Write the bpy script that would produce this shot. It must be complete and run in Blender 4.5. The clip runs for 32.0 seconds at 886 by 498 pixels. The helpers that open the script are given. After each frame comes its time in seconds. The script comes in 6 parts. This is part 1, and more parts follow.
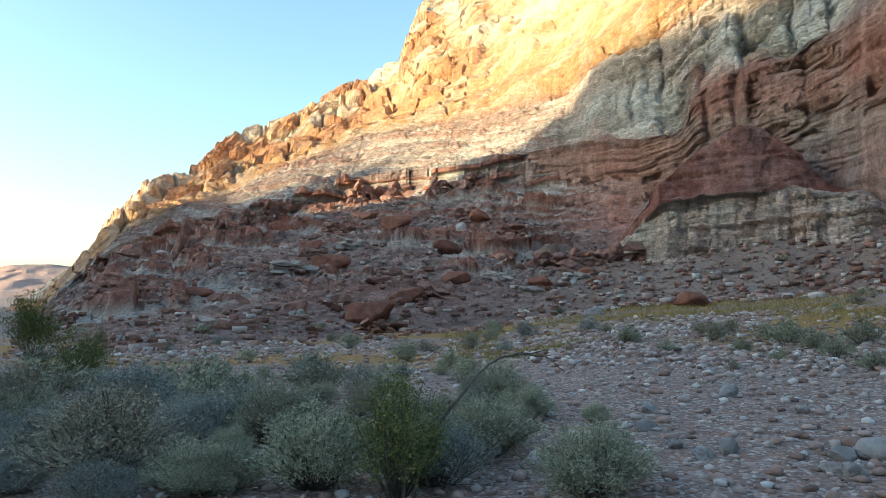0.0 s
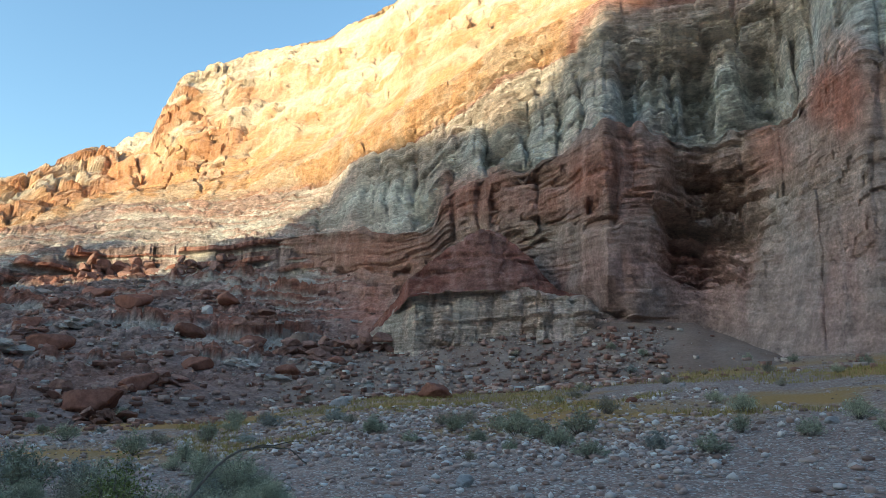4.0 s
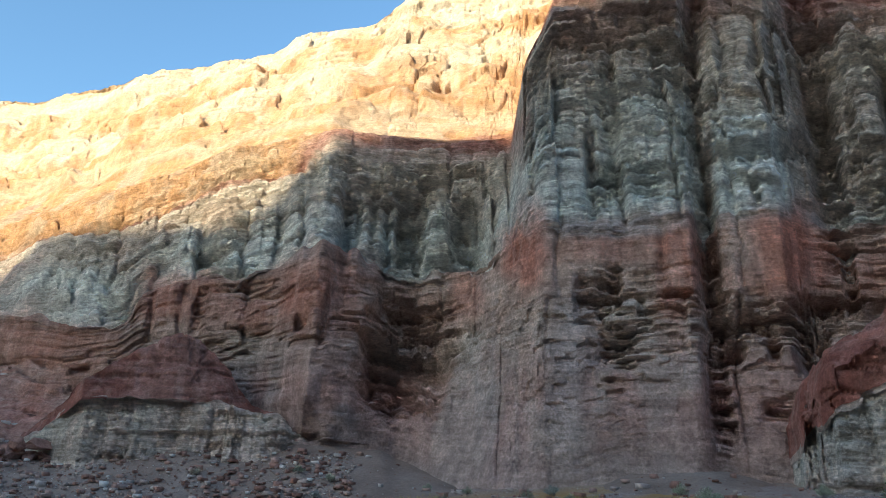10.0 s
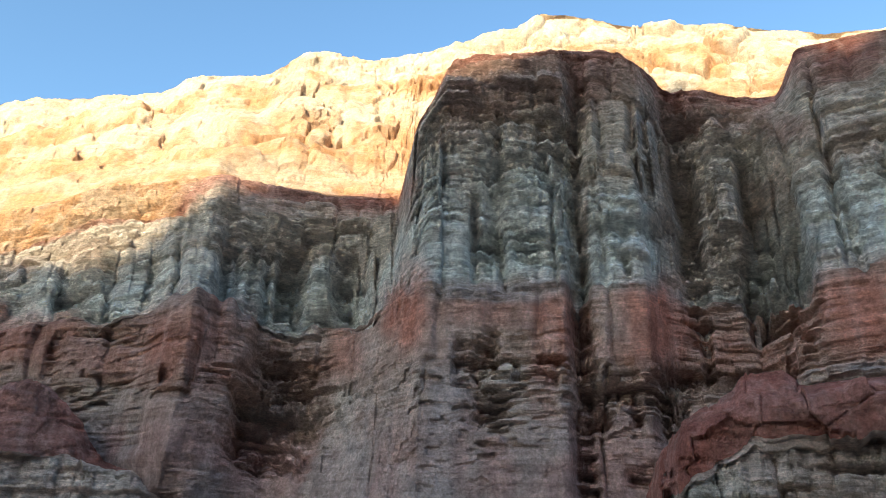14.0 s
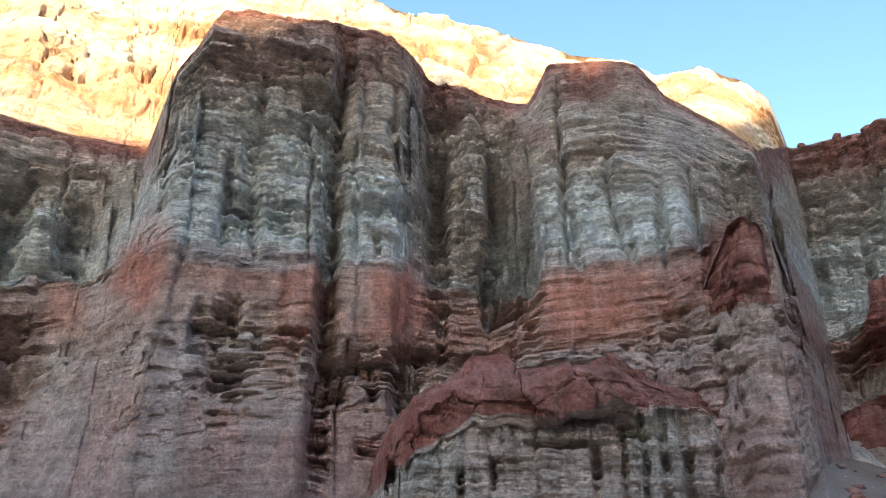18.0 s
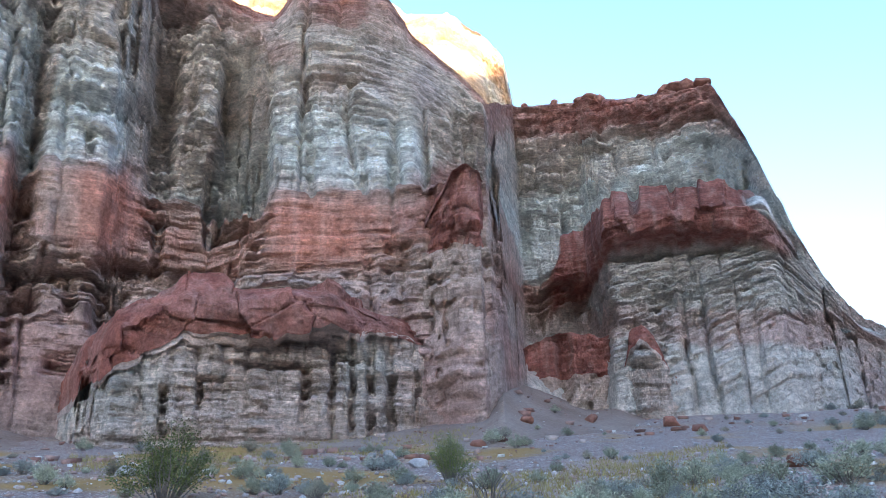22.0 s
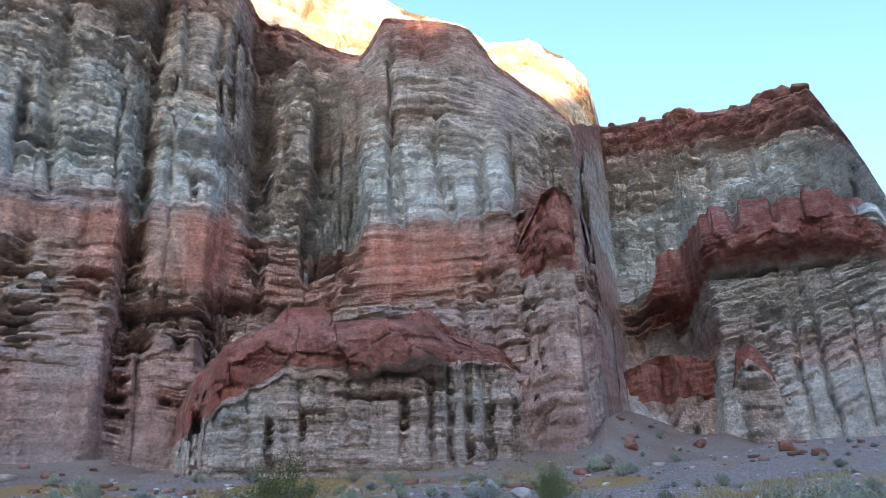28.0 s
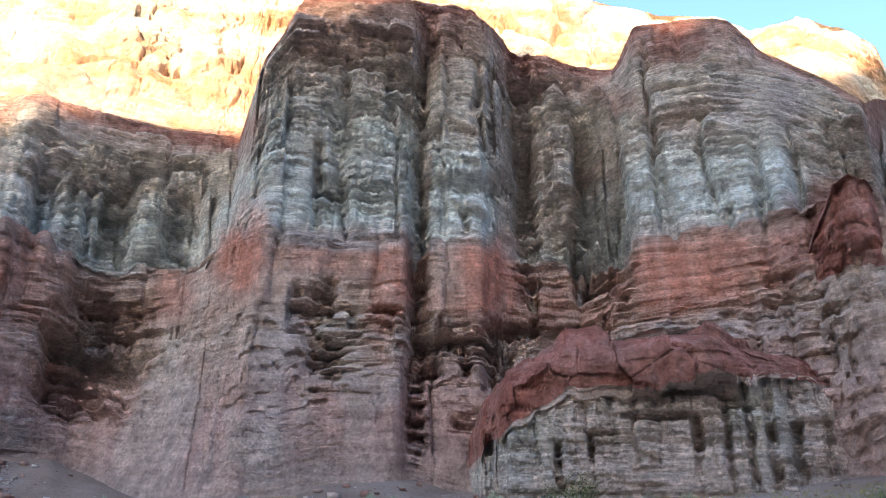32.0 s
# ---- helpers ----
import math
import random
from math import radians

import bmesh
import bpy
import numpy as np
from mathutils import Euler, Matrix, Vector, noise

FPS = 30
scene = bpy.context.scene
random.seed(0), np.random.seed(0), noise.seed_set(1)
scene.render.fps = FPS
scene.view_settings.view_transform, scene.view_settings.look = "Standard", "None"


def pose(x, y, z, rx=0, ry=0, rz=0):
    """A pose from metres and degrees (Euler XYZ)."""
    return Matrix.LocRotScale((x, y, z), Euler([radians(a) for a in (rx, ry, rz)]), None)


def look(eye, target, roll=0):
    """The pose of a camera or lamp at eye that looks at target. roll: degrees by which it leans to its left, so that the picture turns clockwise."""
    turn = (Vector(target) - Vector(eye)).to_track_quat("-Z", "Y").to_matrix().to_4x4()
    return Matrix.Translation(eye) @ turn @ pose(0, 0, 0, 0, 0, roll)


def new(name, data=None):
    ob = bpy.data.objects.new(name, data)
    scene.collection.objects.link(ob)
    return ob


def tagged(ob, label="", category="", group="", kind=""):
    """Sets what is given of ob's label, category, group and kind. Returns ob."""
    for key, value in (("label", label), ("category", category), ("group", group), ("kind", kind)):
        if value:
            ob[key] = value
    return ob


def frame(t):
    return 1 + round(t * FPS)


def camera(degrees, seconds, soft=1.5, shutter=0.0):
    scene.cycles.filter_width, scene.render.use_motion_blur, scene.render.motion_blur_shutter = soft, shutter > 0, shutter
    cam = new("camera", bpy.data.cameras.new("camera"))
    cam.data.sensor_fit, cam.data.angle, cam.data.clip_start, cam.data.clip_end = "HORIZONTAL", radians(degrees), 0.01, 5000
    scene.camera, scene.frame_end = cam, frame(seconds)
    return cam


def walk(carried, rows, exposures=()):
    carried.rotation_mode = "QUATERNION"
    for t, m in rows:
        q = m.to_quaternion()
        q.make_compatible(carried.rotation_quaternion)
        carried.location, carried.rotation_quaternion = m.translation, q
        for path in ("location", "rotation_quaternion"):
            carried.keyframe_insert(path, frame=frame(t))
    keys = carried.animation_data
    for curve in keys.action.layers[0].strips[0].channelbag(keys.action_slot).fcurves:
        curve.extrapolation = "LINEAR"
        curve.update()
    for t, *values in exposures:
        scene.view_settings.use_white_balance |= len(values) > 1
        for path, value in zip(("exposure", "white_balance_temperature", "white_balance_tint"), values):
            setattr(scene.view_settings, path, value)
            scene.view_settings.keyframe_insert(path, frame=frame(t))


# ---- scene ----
# ---- camera and walk: one standing place, the camera turns about ----
EYE = (0.0, 0.0, 1.6)
cam = camera(61.8, 32.0, soft=0.7)
PATH = [
    (0.0, 93.93, 0.52, 51.95), (0.5, 94.98, 0.97, 50.64), (1.0, 96.45, 0.75, 48.50),
    (1.5, 97.95, 0.85, 46.10), (2.0, 98.88, 0.47, 43.08), (2.5, 99.19, 0.27, 40.49),
    (3.0, 100.02, -0.60, 37.48), (3.5, 100.72, -0.45, 34.95), (4.0, 100.73, -0.39, 32.76),
    (4.5, 101.03, 0.09, 30.78), (6.5, 102.70, 0.17, 22.31), (7.0, 103.92, 0.55, 20.25),
    (7.5, 104.77, 0.52, 18.38), (8.0, 106.23, 0.16, 16.73), (8.5, 108.32, -0.49, 16.03),
    (9.0, 108.79, -0.51, 12.89), (9.5, 109.16, -0.97, 10.45), (10.0, 110.31, -2.19, 9.36),
    (10.5, 110.85, -1.90, 8.02), (11.0, 111.80, -0.75, 5.98), (11.5, 112.02, -1.18, 5.66),
    (12.0, 112.85, -1.45, 4.72), (12.5, 113.80, -1.34, 3.75), (13.0, 114.60, -1.81, 2.38),
    (13.5, 115.00, -1.65, 1.57), (14.0, 115.16, -1.99, -0.34), (14.5, 115.38, -1.86, -2.55),
    (15.0, 115.25, -1.46, -4.68), (15.5, 114.85, -0.74, -7.95), (17.5, 114.10, 0.29, -17.24),
    (18.0, 113.42, 0.21, -20.12), (18.5, 112.12, 0.98, -22.45), (19.0, 111.42, 1.21, -25.07),
    (19.5, 110.61, 1.11, -27.68), (20.0, 109.94, 0.60, -29.64), (20.5, 109.78, -0.45, -29.19),
    (21.0, 109.03, 1.47, -35.07), (21.5, 108.62, 1.41, -38.95), (22.0, 107.32, 1.50, -41.74),
    (22.5, 106.31, 1.55, -45.00), (23.0, 105.67, 1.48, -47.71), (23.5, 105.64, 1.25, -49.56),
    (24.0, 105.34, 1.24, -50.81), (24.5, 105.22, 0.89, -51.51), (26.5, 106.66, 2.48, -41.57),
    (27.0, 107.91, 2.63, -38.89), (27.5, 108.58, 2.07, -36.40), (28.0, 109.62, 1.76, -34.20),
    (28.5, 109.78, 1.61, -32.01), (29.0, 109.10, 1.42, -31.04), (29.5, 109.30, 1.16, -29.90),
    (30.0, 109.90, 0.92, -30.24), (30.5, 110.26, 0.26, -26.67), (31.0, 111.01, -0.35, -19.20),
    (31.5, 111.50, 0.19, -16.26), (32.0, 111.49, -0.26, -12.91),
]
walk(cam, [(t, pose(*EYE, rx, ry, rz)) for t, rx, ry, rz in PATH],
     exposures=[(0.0, 1.68, 6700, -3), (4.0, 1.33, 6200, -4), (9.0, 1.3, 5800, -3), (14.0, 1.45, 6000, 0), (18.0, 1.86, 6200, 6), (21.0, 2.48, 5800, 8), (24.0, 2.33, 5550, 6), (26.0, 2.13, 5750, 7), (27.0, 1.8, 5750, 8), (28.0, 2.12, 5800, 9), (30.0, 2.2, 5800, 10), (32.0, 2.12, 6000, 10)])

# ---- world, sun ----
SUN_AZ, SUN_EL = 205.0, 13.0      # compass from the forward direction, clockwise
world = bpy.data.worlds.new("sky")
scene.world = world
world.use_nodes = True
wn = world.node_tree
sky = wn.nodes.new("ShaderNodeTexSky")
sky.sky_type = "NISHITA"
sky.sun_disc = False
sky.sun_elevation = radians(SUN_EL)
sky.sun_rotation = radians(SUN_AZ)
sky.air_density, sky.dust_density, sky.ozone_density = 1.0, 1.7, 2.2
wn.links.new(sky.outputs[0], wn.nodes["Background"].inputs[0])
wn.nodes["Background"].inputs[1].default_value = 0.15
SUN_DIR = Vector((math.sin(radians(SUN_AZ)) * math.cos(radians(SUN_EL)),
                  math.cos(radians(SUN_AZ)) * math.cos(radians(SUN_EL)), math.sin(radians(SUN_EL))))
sun = new("sun", bpy.data.lights.new("sun", "SUN"))
sun.data.energy, sun.data.angle, sun.data.color = 3.5, radians(0.53), (1.0, 0.79, 0.54)
sun.matrix_world = look(SUN_DIR * 300, (0, 0, 0))


# ---- noise ----
def hash3(ix, iy, iz, seed):
    h = (ix.astype(np.uint32) * np.uint32(374761393) + iy.astype(np.uint32) * np.uint32(668265263)
         + iz.astype(np.uint32) * np.uint32(2147483647) + np.uint32(seed * 974711 + 13))
    h = (h ^ (h >> np.uint32(13))) * np.uint32(1274126177)
    h = (h ^ (h >> np.uint32(15))) * np.uint32(2246822519)
    return ((h ^ (h >> np.uint32(16))) & np.uint32(0xFFFFFF)).astype(np.float32) / np.float32(0x7FFFFF) - 1


def vnoise(x, y, z=0.0, seed=0):
    """Smooth noise of -1 to 1."""
    x, y, z = np.broadcast_arrays(np.asarray(x, np.float32), np.asarray(y, np.float32), np.asarray(z, np.float32))
    fx, fy, fz = np.floor(x), np.floor(y), np.floor(z)
    ix, iy, iz = fx.astype(np.int64), fy.astype(np.int64), fz.astype(np.int64)
    tx, ty, tz = x - fx, y - fy, z - fz
    tx, ty, tz = (a * a * (3 - 2 * a) for a in (tx, ty, tz))
    out = 0
    for dx in (0, 1):
        wx = tx if dx else 1 - tx
        for dy in (0, 1):
            wy = ty if dy else 1 - ty
            for dz in (0, 1):
                out = out + wx * wy * (tz if dz else 1 - tz) * hash3(ix + dx, iy + dy, iz + dz, seed)
    return out


def fbm(x, y, z=0.0, seed=0, octaves=3):
    out, a = 0, 1.0
    for i in range(octaves):
        out = out + a * vnoise(x * 2 ** i, y * 2 ** i, z * 2 ** i, seed + i)
        a *= 0.5
    return out / 1.6


def ridged(x, y, z=0.0, seed=0):
    """1 on rounded ribs, 0 in sharp grooves."""
    return np.abs(vnoise(x, y, z, seed)) ** 0.6


def smooth(a, b, x):
    t = np.clip((x - a) / (b - a), 0, 1)
    return t * t * (3 - 2 * t)


def along(pairs, x):
    return np.interp(x, [p[0] for p in pairs], [p[1] for p in pairs])


# ---- materials ----
def nodes_of(name):
    m = bpy.data.materials.new(name)
    m.use_nodes = True
    n = m.node_tree
    return m, n, n.nodes["Principled BSDF"], n.nodes.new, n.links.new


def ramp(n, stops, interpolation="LINEAR"):
    r = n.nodes.new("ShaderNodeValToRGB")
    r.color_ramp.interpolation = interpolation
    els = r.color_ramp.elements
    while len(els) < len(stops):
        els.new(0.5)
    for e, (p, c) in zip(els, stops):
        e.position, e.color = p, (*c, 1)
    return r


def rock_material(name, speck=0.55, bump=0.8):
    """Layered rock: the bed's own colour (the 'paint' attribute) with beds, streaks, stains, grain and cracks."""
    m, n, bsdf, add, link = nodes_of(name)
    at = add("ShaderNodeAttribute")
    at.attribute_name = "paint"
    geo = add("ShaderNodeTexCoord")

    def grains(scale, stretch, detail, rough=0.5):
        mp, nz = add("ShaderNodeMapping"), add("ShaderNodeTexNoise")
        mp.inputs["Scale"].default_value = stretch
        nz.inputs["Scale"].default_value, nz.inputs["Detail"].default_value, nz.inputs["Roughness"].default_value = scale, detail, rough
        link(geo.outputs["Object"], mp.inputs["Vector"]), link(mp.outputs[0], nz.inputs["Vector"])
        return nz

    beds = grains(1.0, (0.5, 0.5, 4.2), 6, 0.62)
    lines = grains(1.0, (1.1, 1.1, 9.0), 7, 0.68)
    streak = grains(1.0, (1.3, 1.3, 0.10), 5)
    grain = grains(5.0, (1, 1, 1), 8, 0.7)
    blotch = grains(1.1, (1, 1, 1), 9, 0.72)
    dust = ramp(n, [(0.46, (0, 0, 0)), (0.75, (0.30, 0.30, 0.30))])
    link(streak.outputs["Fac"], dust.inputs[0])
    dm = add("ShaderNodeMix")
    dm.data_type = "RGBA"
    dm.inputs["B"].default_value = (0.55, 0.43, 0.375, 1)
    link(dust.outputs[0], dm.inputs["Factor"]), link(at.outputs["Color"], dm.inputs["A"])
    col = dm.outputs["Result"]
    for node, lo, hi, k in ((beds, 0.72, 1.28, speck), (lines, 0.66, 1.34, speck + 0.1), (streak, 0.84, 1.16, speck), (grain, 0.73, 1.27, speck + 0.12), (blotch, 0.72, 1.27, speck + 0.15)):
        rr = ramp(n, [(0.39, (lo, lo, lo * 0.98)), (0.61, (hi, hi, hi))])
        link(node.outputs["Fac"], rr.inputs[0])
        mx = add("ShaderNodeMix")
        mx.data_type, mx.blend_type = "RGBA", "MULTIPLY"
        mx.inputs["Factor"].default_value = k
        if node in (beds, lines):
            by = add("ShaderNodeMath")
            by.operation, by.inputs[1].default_value = "MULTIPLY", k
            link(at.outputs["Alpha"], by.inputs[0]), link(by.outputs[0], mx.inputs["Factor"])
        link(col, mx.inputs["A"])
        link(rr.outputs[0], mx.inputs["B"])
        col = mx.outputs["Result"]
    # broken cracks
    wob, ad, mp4, crack = add("ShaderNodeTexNoise"), add("ShaderNodeVectorMath"), add("ShaderNodeMapping"), add("ShaderNodeTexVoronoi")
    wob.inputs["Scale"].default_value, wob.inputs["Detail"].default_value = 0.9, 4
    link(geo.outputs["Object"], wob.inputs["Vector"])
    ad.operation = "MULTIPLY_ADD"
    ad.inputs[1].default_value = (1.6, 1.6, 0.9)
    link(wob.outputs["Color"], ad.inputs[0]), link(geo.outputs["Object"], ad.inputs[2])
    mp4.inputs["Scale"].default_value = (0.75, 0.75, 1.7)
    link(ad.outputs[0], mp4.inputs["Vector"]), link(mp4.outputs[0], crack.inputs["Vector"])
    crack.feature = "DISTANCE_TO_EDGE"
    joint = ramp(n, [(0.0, (0, 0, 0)), (0.055, (1, 1, 1))])
    link(crack.outputs["Distance"], joint.inputs[0])
    link(col, bsdf.inputs["Base Color"])
    bsdf.inputs["Roughness"].default_value = 0.95
    bsdf.inputs["Specular IOR Level"].default_value = 0.15
    last = None
    for node, dist in ((beds, 0.27), (lines, 0.21), (blotch, 0.30), (grain, 0.19), (joint, 0.22)):
        b = add("ShaderNodeBump")
        b.inputs["Strength"].default_value, b.inputs["Distance"].default_value = bump, dist
        if node in (beds, lines):
            by = add("ShaderNodeMath")
            by.operation, by.inputs[1].default_value = "MULTIPLY", bump
            link(at.outputs["Alpha"], by.inputs[0]), link(by.outputs[0], b.inputs["Strength"])
        link(node.outputs[0], b.inputs["Height"])
        if last:
            link(last.outputs[0], b.inputs["Normal"])
        last = b
    link(last.outputs[0], bsdf.inputs["Normal"])
    return m


def slope_material():
    """Rubble and broken beds of the hillsides: red, mauve and pale, dipping."""
    m, n, bsdf, add, link = nodes_of("hillside_rubble")
    tc = add("ShaderNodeTexCoord")
    mp = add("ShaderNodeMapping")
    mp.inputs["Rotation"].default_value = (0.1, 0.16, 0)
    mp.inputs["Scale"].default_value = (0.06, 0.06, 0.45)
    link(tc.outputs["Object"], mp.inputs["Vector"])
    beds = add("ShaderNodeTexNoise")
    beds.inputs["Scale"].default_value, beds.inputs["Detail"].default_value = 1.0, 6
    link(mp.outputs[0], beds.inputs["Vector"])
    r = ramp(n, [(0.28, (0.50, 0.45, 0.40)), (0.38, (0.42, 0.25, 0.20)), (0.48, (0.38, 0.16, 0.115)), (0.60, (0.42, 0.24, 0.19)), (0.72, (0.50, 0.45, 0.40))])
    link(beds.outputs["Fac"], r.inputs[0])
    col, last = r.outputs[0], None
    for scale, k, dist in ((1.7, 0.45, 0.22), (6.0, 0.5, 0.08)):
        v = add("ShaderNodeTexVoronoi")
        v.inputs["Scale"].default_value = scale
        link(tc.outputs["Object"], v.inputs["Vector"])
        sc = add("ShaderNodeSeparateColor")
        link(v.outputs["Color"], sc.inputs[0])
        st = ramp(n, [(0.0, (0.260, 0.156, 0.124)), (0.5, (0.403, 0.280, 0.234)), (0.8, (0.468, 0.338, 0.286)), (1.0, (0.676, 0.624, 0.572))])
        link(sc.outputs[0], st.inputs[0])
        mx = add("ShaderNodeMix")
        mx.data_type = "RGBA"
        mx.inputs["Factor"].default_value = k
        link(col, mx.inputs["A"]), link(st.outputs[0], mx.inputs["B"])
        col = mx.outputs["Result"]
        b = add("ShaderNodeBump")
        b.invert = True
        b.inputs["Strength"].default_value, b.inputs["Distance"].default_value = 0.8, dist
        link(v.outputs["Distance"], b.inputs["Height"])
        if last:
            link(last.outputs[0], b.inputs["Normal"])
        last = b
    link(col, bsdf.inputs["Base Color"]), link(last.outputs[0], bsdf.inputs["Normal"])
    bsdf.inputs["Roughness"].default_value = 0.95
    bsdf.inputs["Specular IOR Level"].default_value = 0.15
    return m


def dust_material():
    """Fine mauve wash from the cliff, with a little grit."""
    m, n, bsdf, add, link = nodes_of("talus_dust")
    tc, big, fine = add("ShaderNodeTexCoord"), add("ShaderNodeTexNoise"), add("ShaderNodeTexNoise")
    big.inputs["Scale"].default_value, big.inputs["Detail"].default_value = 0.25, 5
    fine.inputs["Scale"].default_value, fine.inputs["Detail"].default_value, fine.inputs["Roughness"].default_value = 6.0, 8, 0.75
    link(tc.outputs["Object"], big.inputs["Vector"]), link(tc.outputs["Object"], fine.inputs["Vector"])
    r = ramp(n, [(0.3, (0.215, 0.148, 0.118)), (0.5, (0.265, 0.196, 0.16)), (0.7, (0.31, 0.245, 0.208))])
    link(big.outputs["Fac"], r.inputs[0])
    g = ramp(n, [(0.35, (0.6, 0.6, 0.6)), (0.62, (1.15, 1.15, 1.15)), (0.75, (1.6, 1.6, 1.6))])
    link(fine.outputs["Fac"], g.inputs[0])
    mx = add("ShaderNodeMix")
    mx.data_type, mx.blend_type = "RGBA", "MULTIPLY"
    mx.inputs["Factor"].default_value = 0.6
    link(r.outputs[0], mx.inputs["A"]), link(g.outputs[0], mx.inputs["B"])
    link(mx.outputs["Result"], bsdf.inputs["Base Color"])
    b = add("ShaderNodeBump")
    b.inputs["Strength"].default_value, b.inputs["Distance"].default_value = 0.6, 0.08
    link(fine.outputs["Fac"], b.inputs["Height"]), link(b.outputs[0], bsdf.inputs["Normal"])
    bsdf.inputs["Roughness"].default_value = 0.95
    bsdf.inputs["Specular IOR Level"].default_value = 0.15
    return m


CREAM, PALE, TAN, PINK = (0.80, 0.79, 0.735), (0.70, 0.645, 0.57), (0.665, 0.58, 0.495), (0.59, 0.40, 0.345)
RED, DEEP, ORANGE, MAUVE = (0.60, 0.25, 0.175), (0.36, 0.165, 0.125), (0.55, 0.31, 0.155), (0.42, 0.335, 0.32)
BUFF, MESA = (0.60, 0.455, 0.315), (0.57, 0.36, 0.21)
LAYERS = [(0, (0.40, 0.30, 0.27)), (3, (0.42, 0.305, 0.27)), (8, (0.55, 0.35, 0.305)), (11, (0.56, 0.385, 0.325)), (13.6, (0.58, 0.44, 0.365)), (15.4, (0.57, 0.405, 0.33)), (18.2, (0.56, 0.39, 0.315)), (19.0, (0.50, 0.385, 0.33)),
          (19.5, CREAM), (25.5, CREAM), (27, PALE), (29, TAN), (34.2, TAN), (36.4, (0.62, 0.48, 0.40)), (37.2, (0.48, 0.27, 0.21)), (38.4, DEEP), (39.5, ORANGE), (43, ORANGE)]
HIGH = [(45, BUFF), (48, ORANGE), (56, MESA), (60, (0.66, 0.57, 0.44)), (63, ORANGE), (70, MESA), (74, (0.70, 0.63, 0.52)), (80, BUFF), (99, (0.38, 0.165, 0.125)), (107, (0.38, 0.175, 0.135)), (109, (0.60, 0.46, 0.395)), (115, (0.66, 0.53, 0.455))]
BLEACHED = [(0, (0.42, 0.31, 0.28)), (8, (0.52, 0.41, 0.365)), (14.4, (0.60, 0.50, 0.42)), (15.2, (0.58, 0.43, 0.35)), (18.2, (0.57, 0.42, 0.35)), (20, (0.68, 0.69, 0.645)), (26, PALE),
            (29, (0.60, 0.47, 0.39)), (33, (0.66, 0.57, 0.49)), (38, (0.44, 0.24, 0.19)),
            (43, BUFF), (48, MESA), (56, (0.66, 0.57, 0.44)), (62, BUFF), (70, (0.66, 0.57, 0.44)), (80, BUFF), (99, (0.42, 0.20, 0.155)), (107, (0.44, 0.25, 0.205)), (109, (0.50, 0.37, 0.32)), (115, PALE)]


# how strongly the thin beds show in each layer
BEDDED = [(0, 0.2), (6, 0.2), (11, 0.35), (14, 0.6), (17, 0.35), (19.5, 0.9), (39, 1.0), (44, 0.5), (80, 0.5), (98, 0.25), (107, 0.25), (109, 0.8), (116, 0.8)]


def layer_paint(S, X, Y, Z):
    """Colour of the beds by their place in the pile of layers, bleached in patches."""
    w = S + 1.0 * fbm(X * 0.35, Y * 0.35, Z * 0.35, 301, 3)
    fade = (smooth(-0.12, 0.25, fbm(X * 0.3, Y * 0.3, Z * 0.16, 305, 4)) * 0.85)[..., None]
    def pick(table):
        return np.stack([np.interp(w, [p for p, c in table], [c[k] for p, c in table]) for k in range(3)], -1)
    return pick(LAYERS + HIGH) * (1 - fade) + pick(BLEACHED) * fade


rock = rock_material("layered_rock")
mesa_rock = rock_material("sunlit_rock", 0.34, 0.6)
slope_rock = slope_material()
talus_dust = dust_material()


# ---- ground ----
def ground_z(az, r):
    """Height of the valley floor at the bearing az (degrees) and distance r."""
    rise = along([(-180, -1.0), (-90, 0.0), (-50, 0.0), (-38, 1.3), (-25, 1.8), (-8, 3.2), (5, 4.0), (60, 4.0), (90, 3.5), (180, 0.0)], az)
    z = rise * np.minimum((r / 42.0) ** 1.3, 1.3 + 0 * r)
    far = np.clip(r - 60, 0, 3000)
    return z + far * 0.012 * smooth(-60, -80, az)


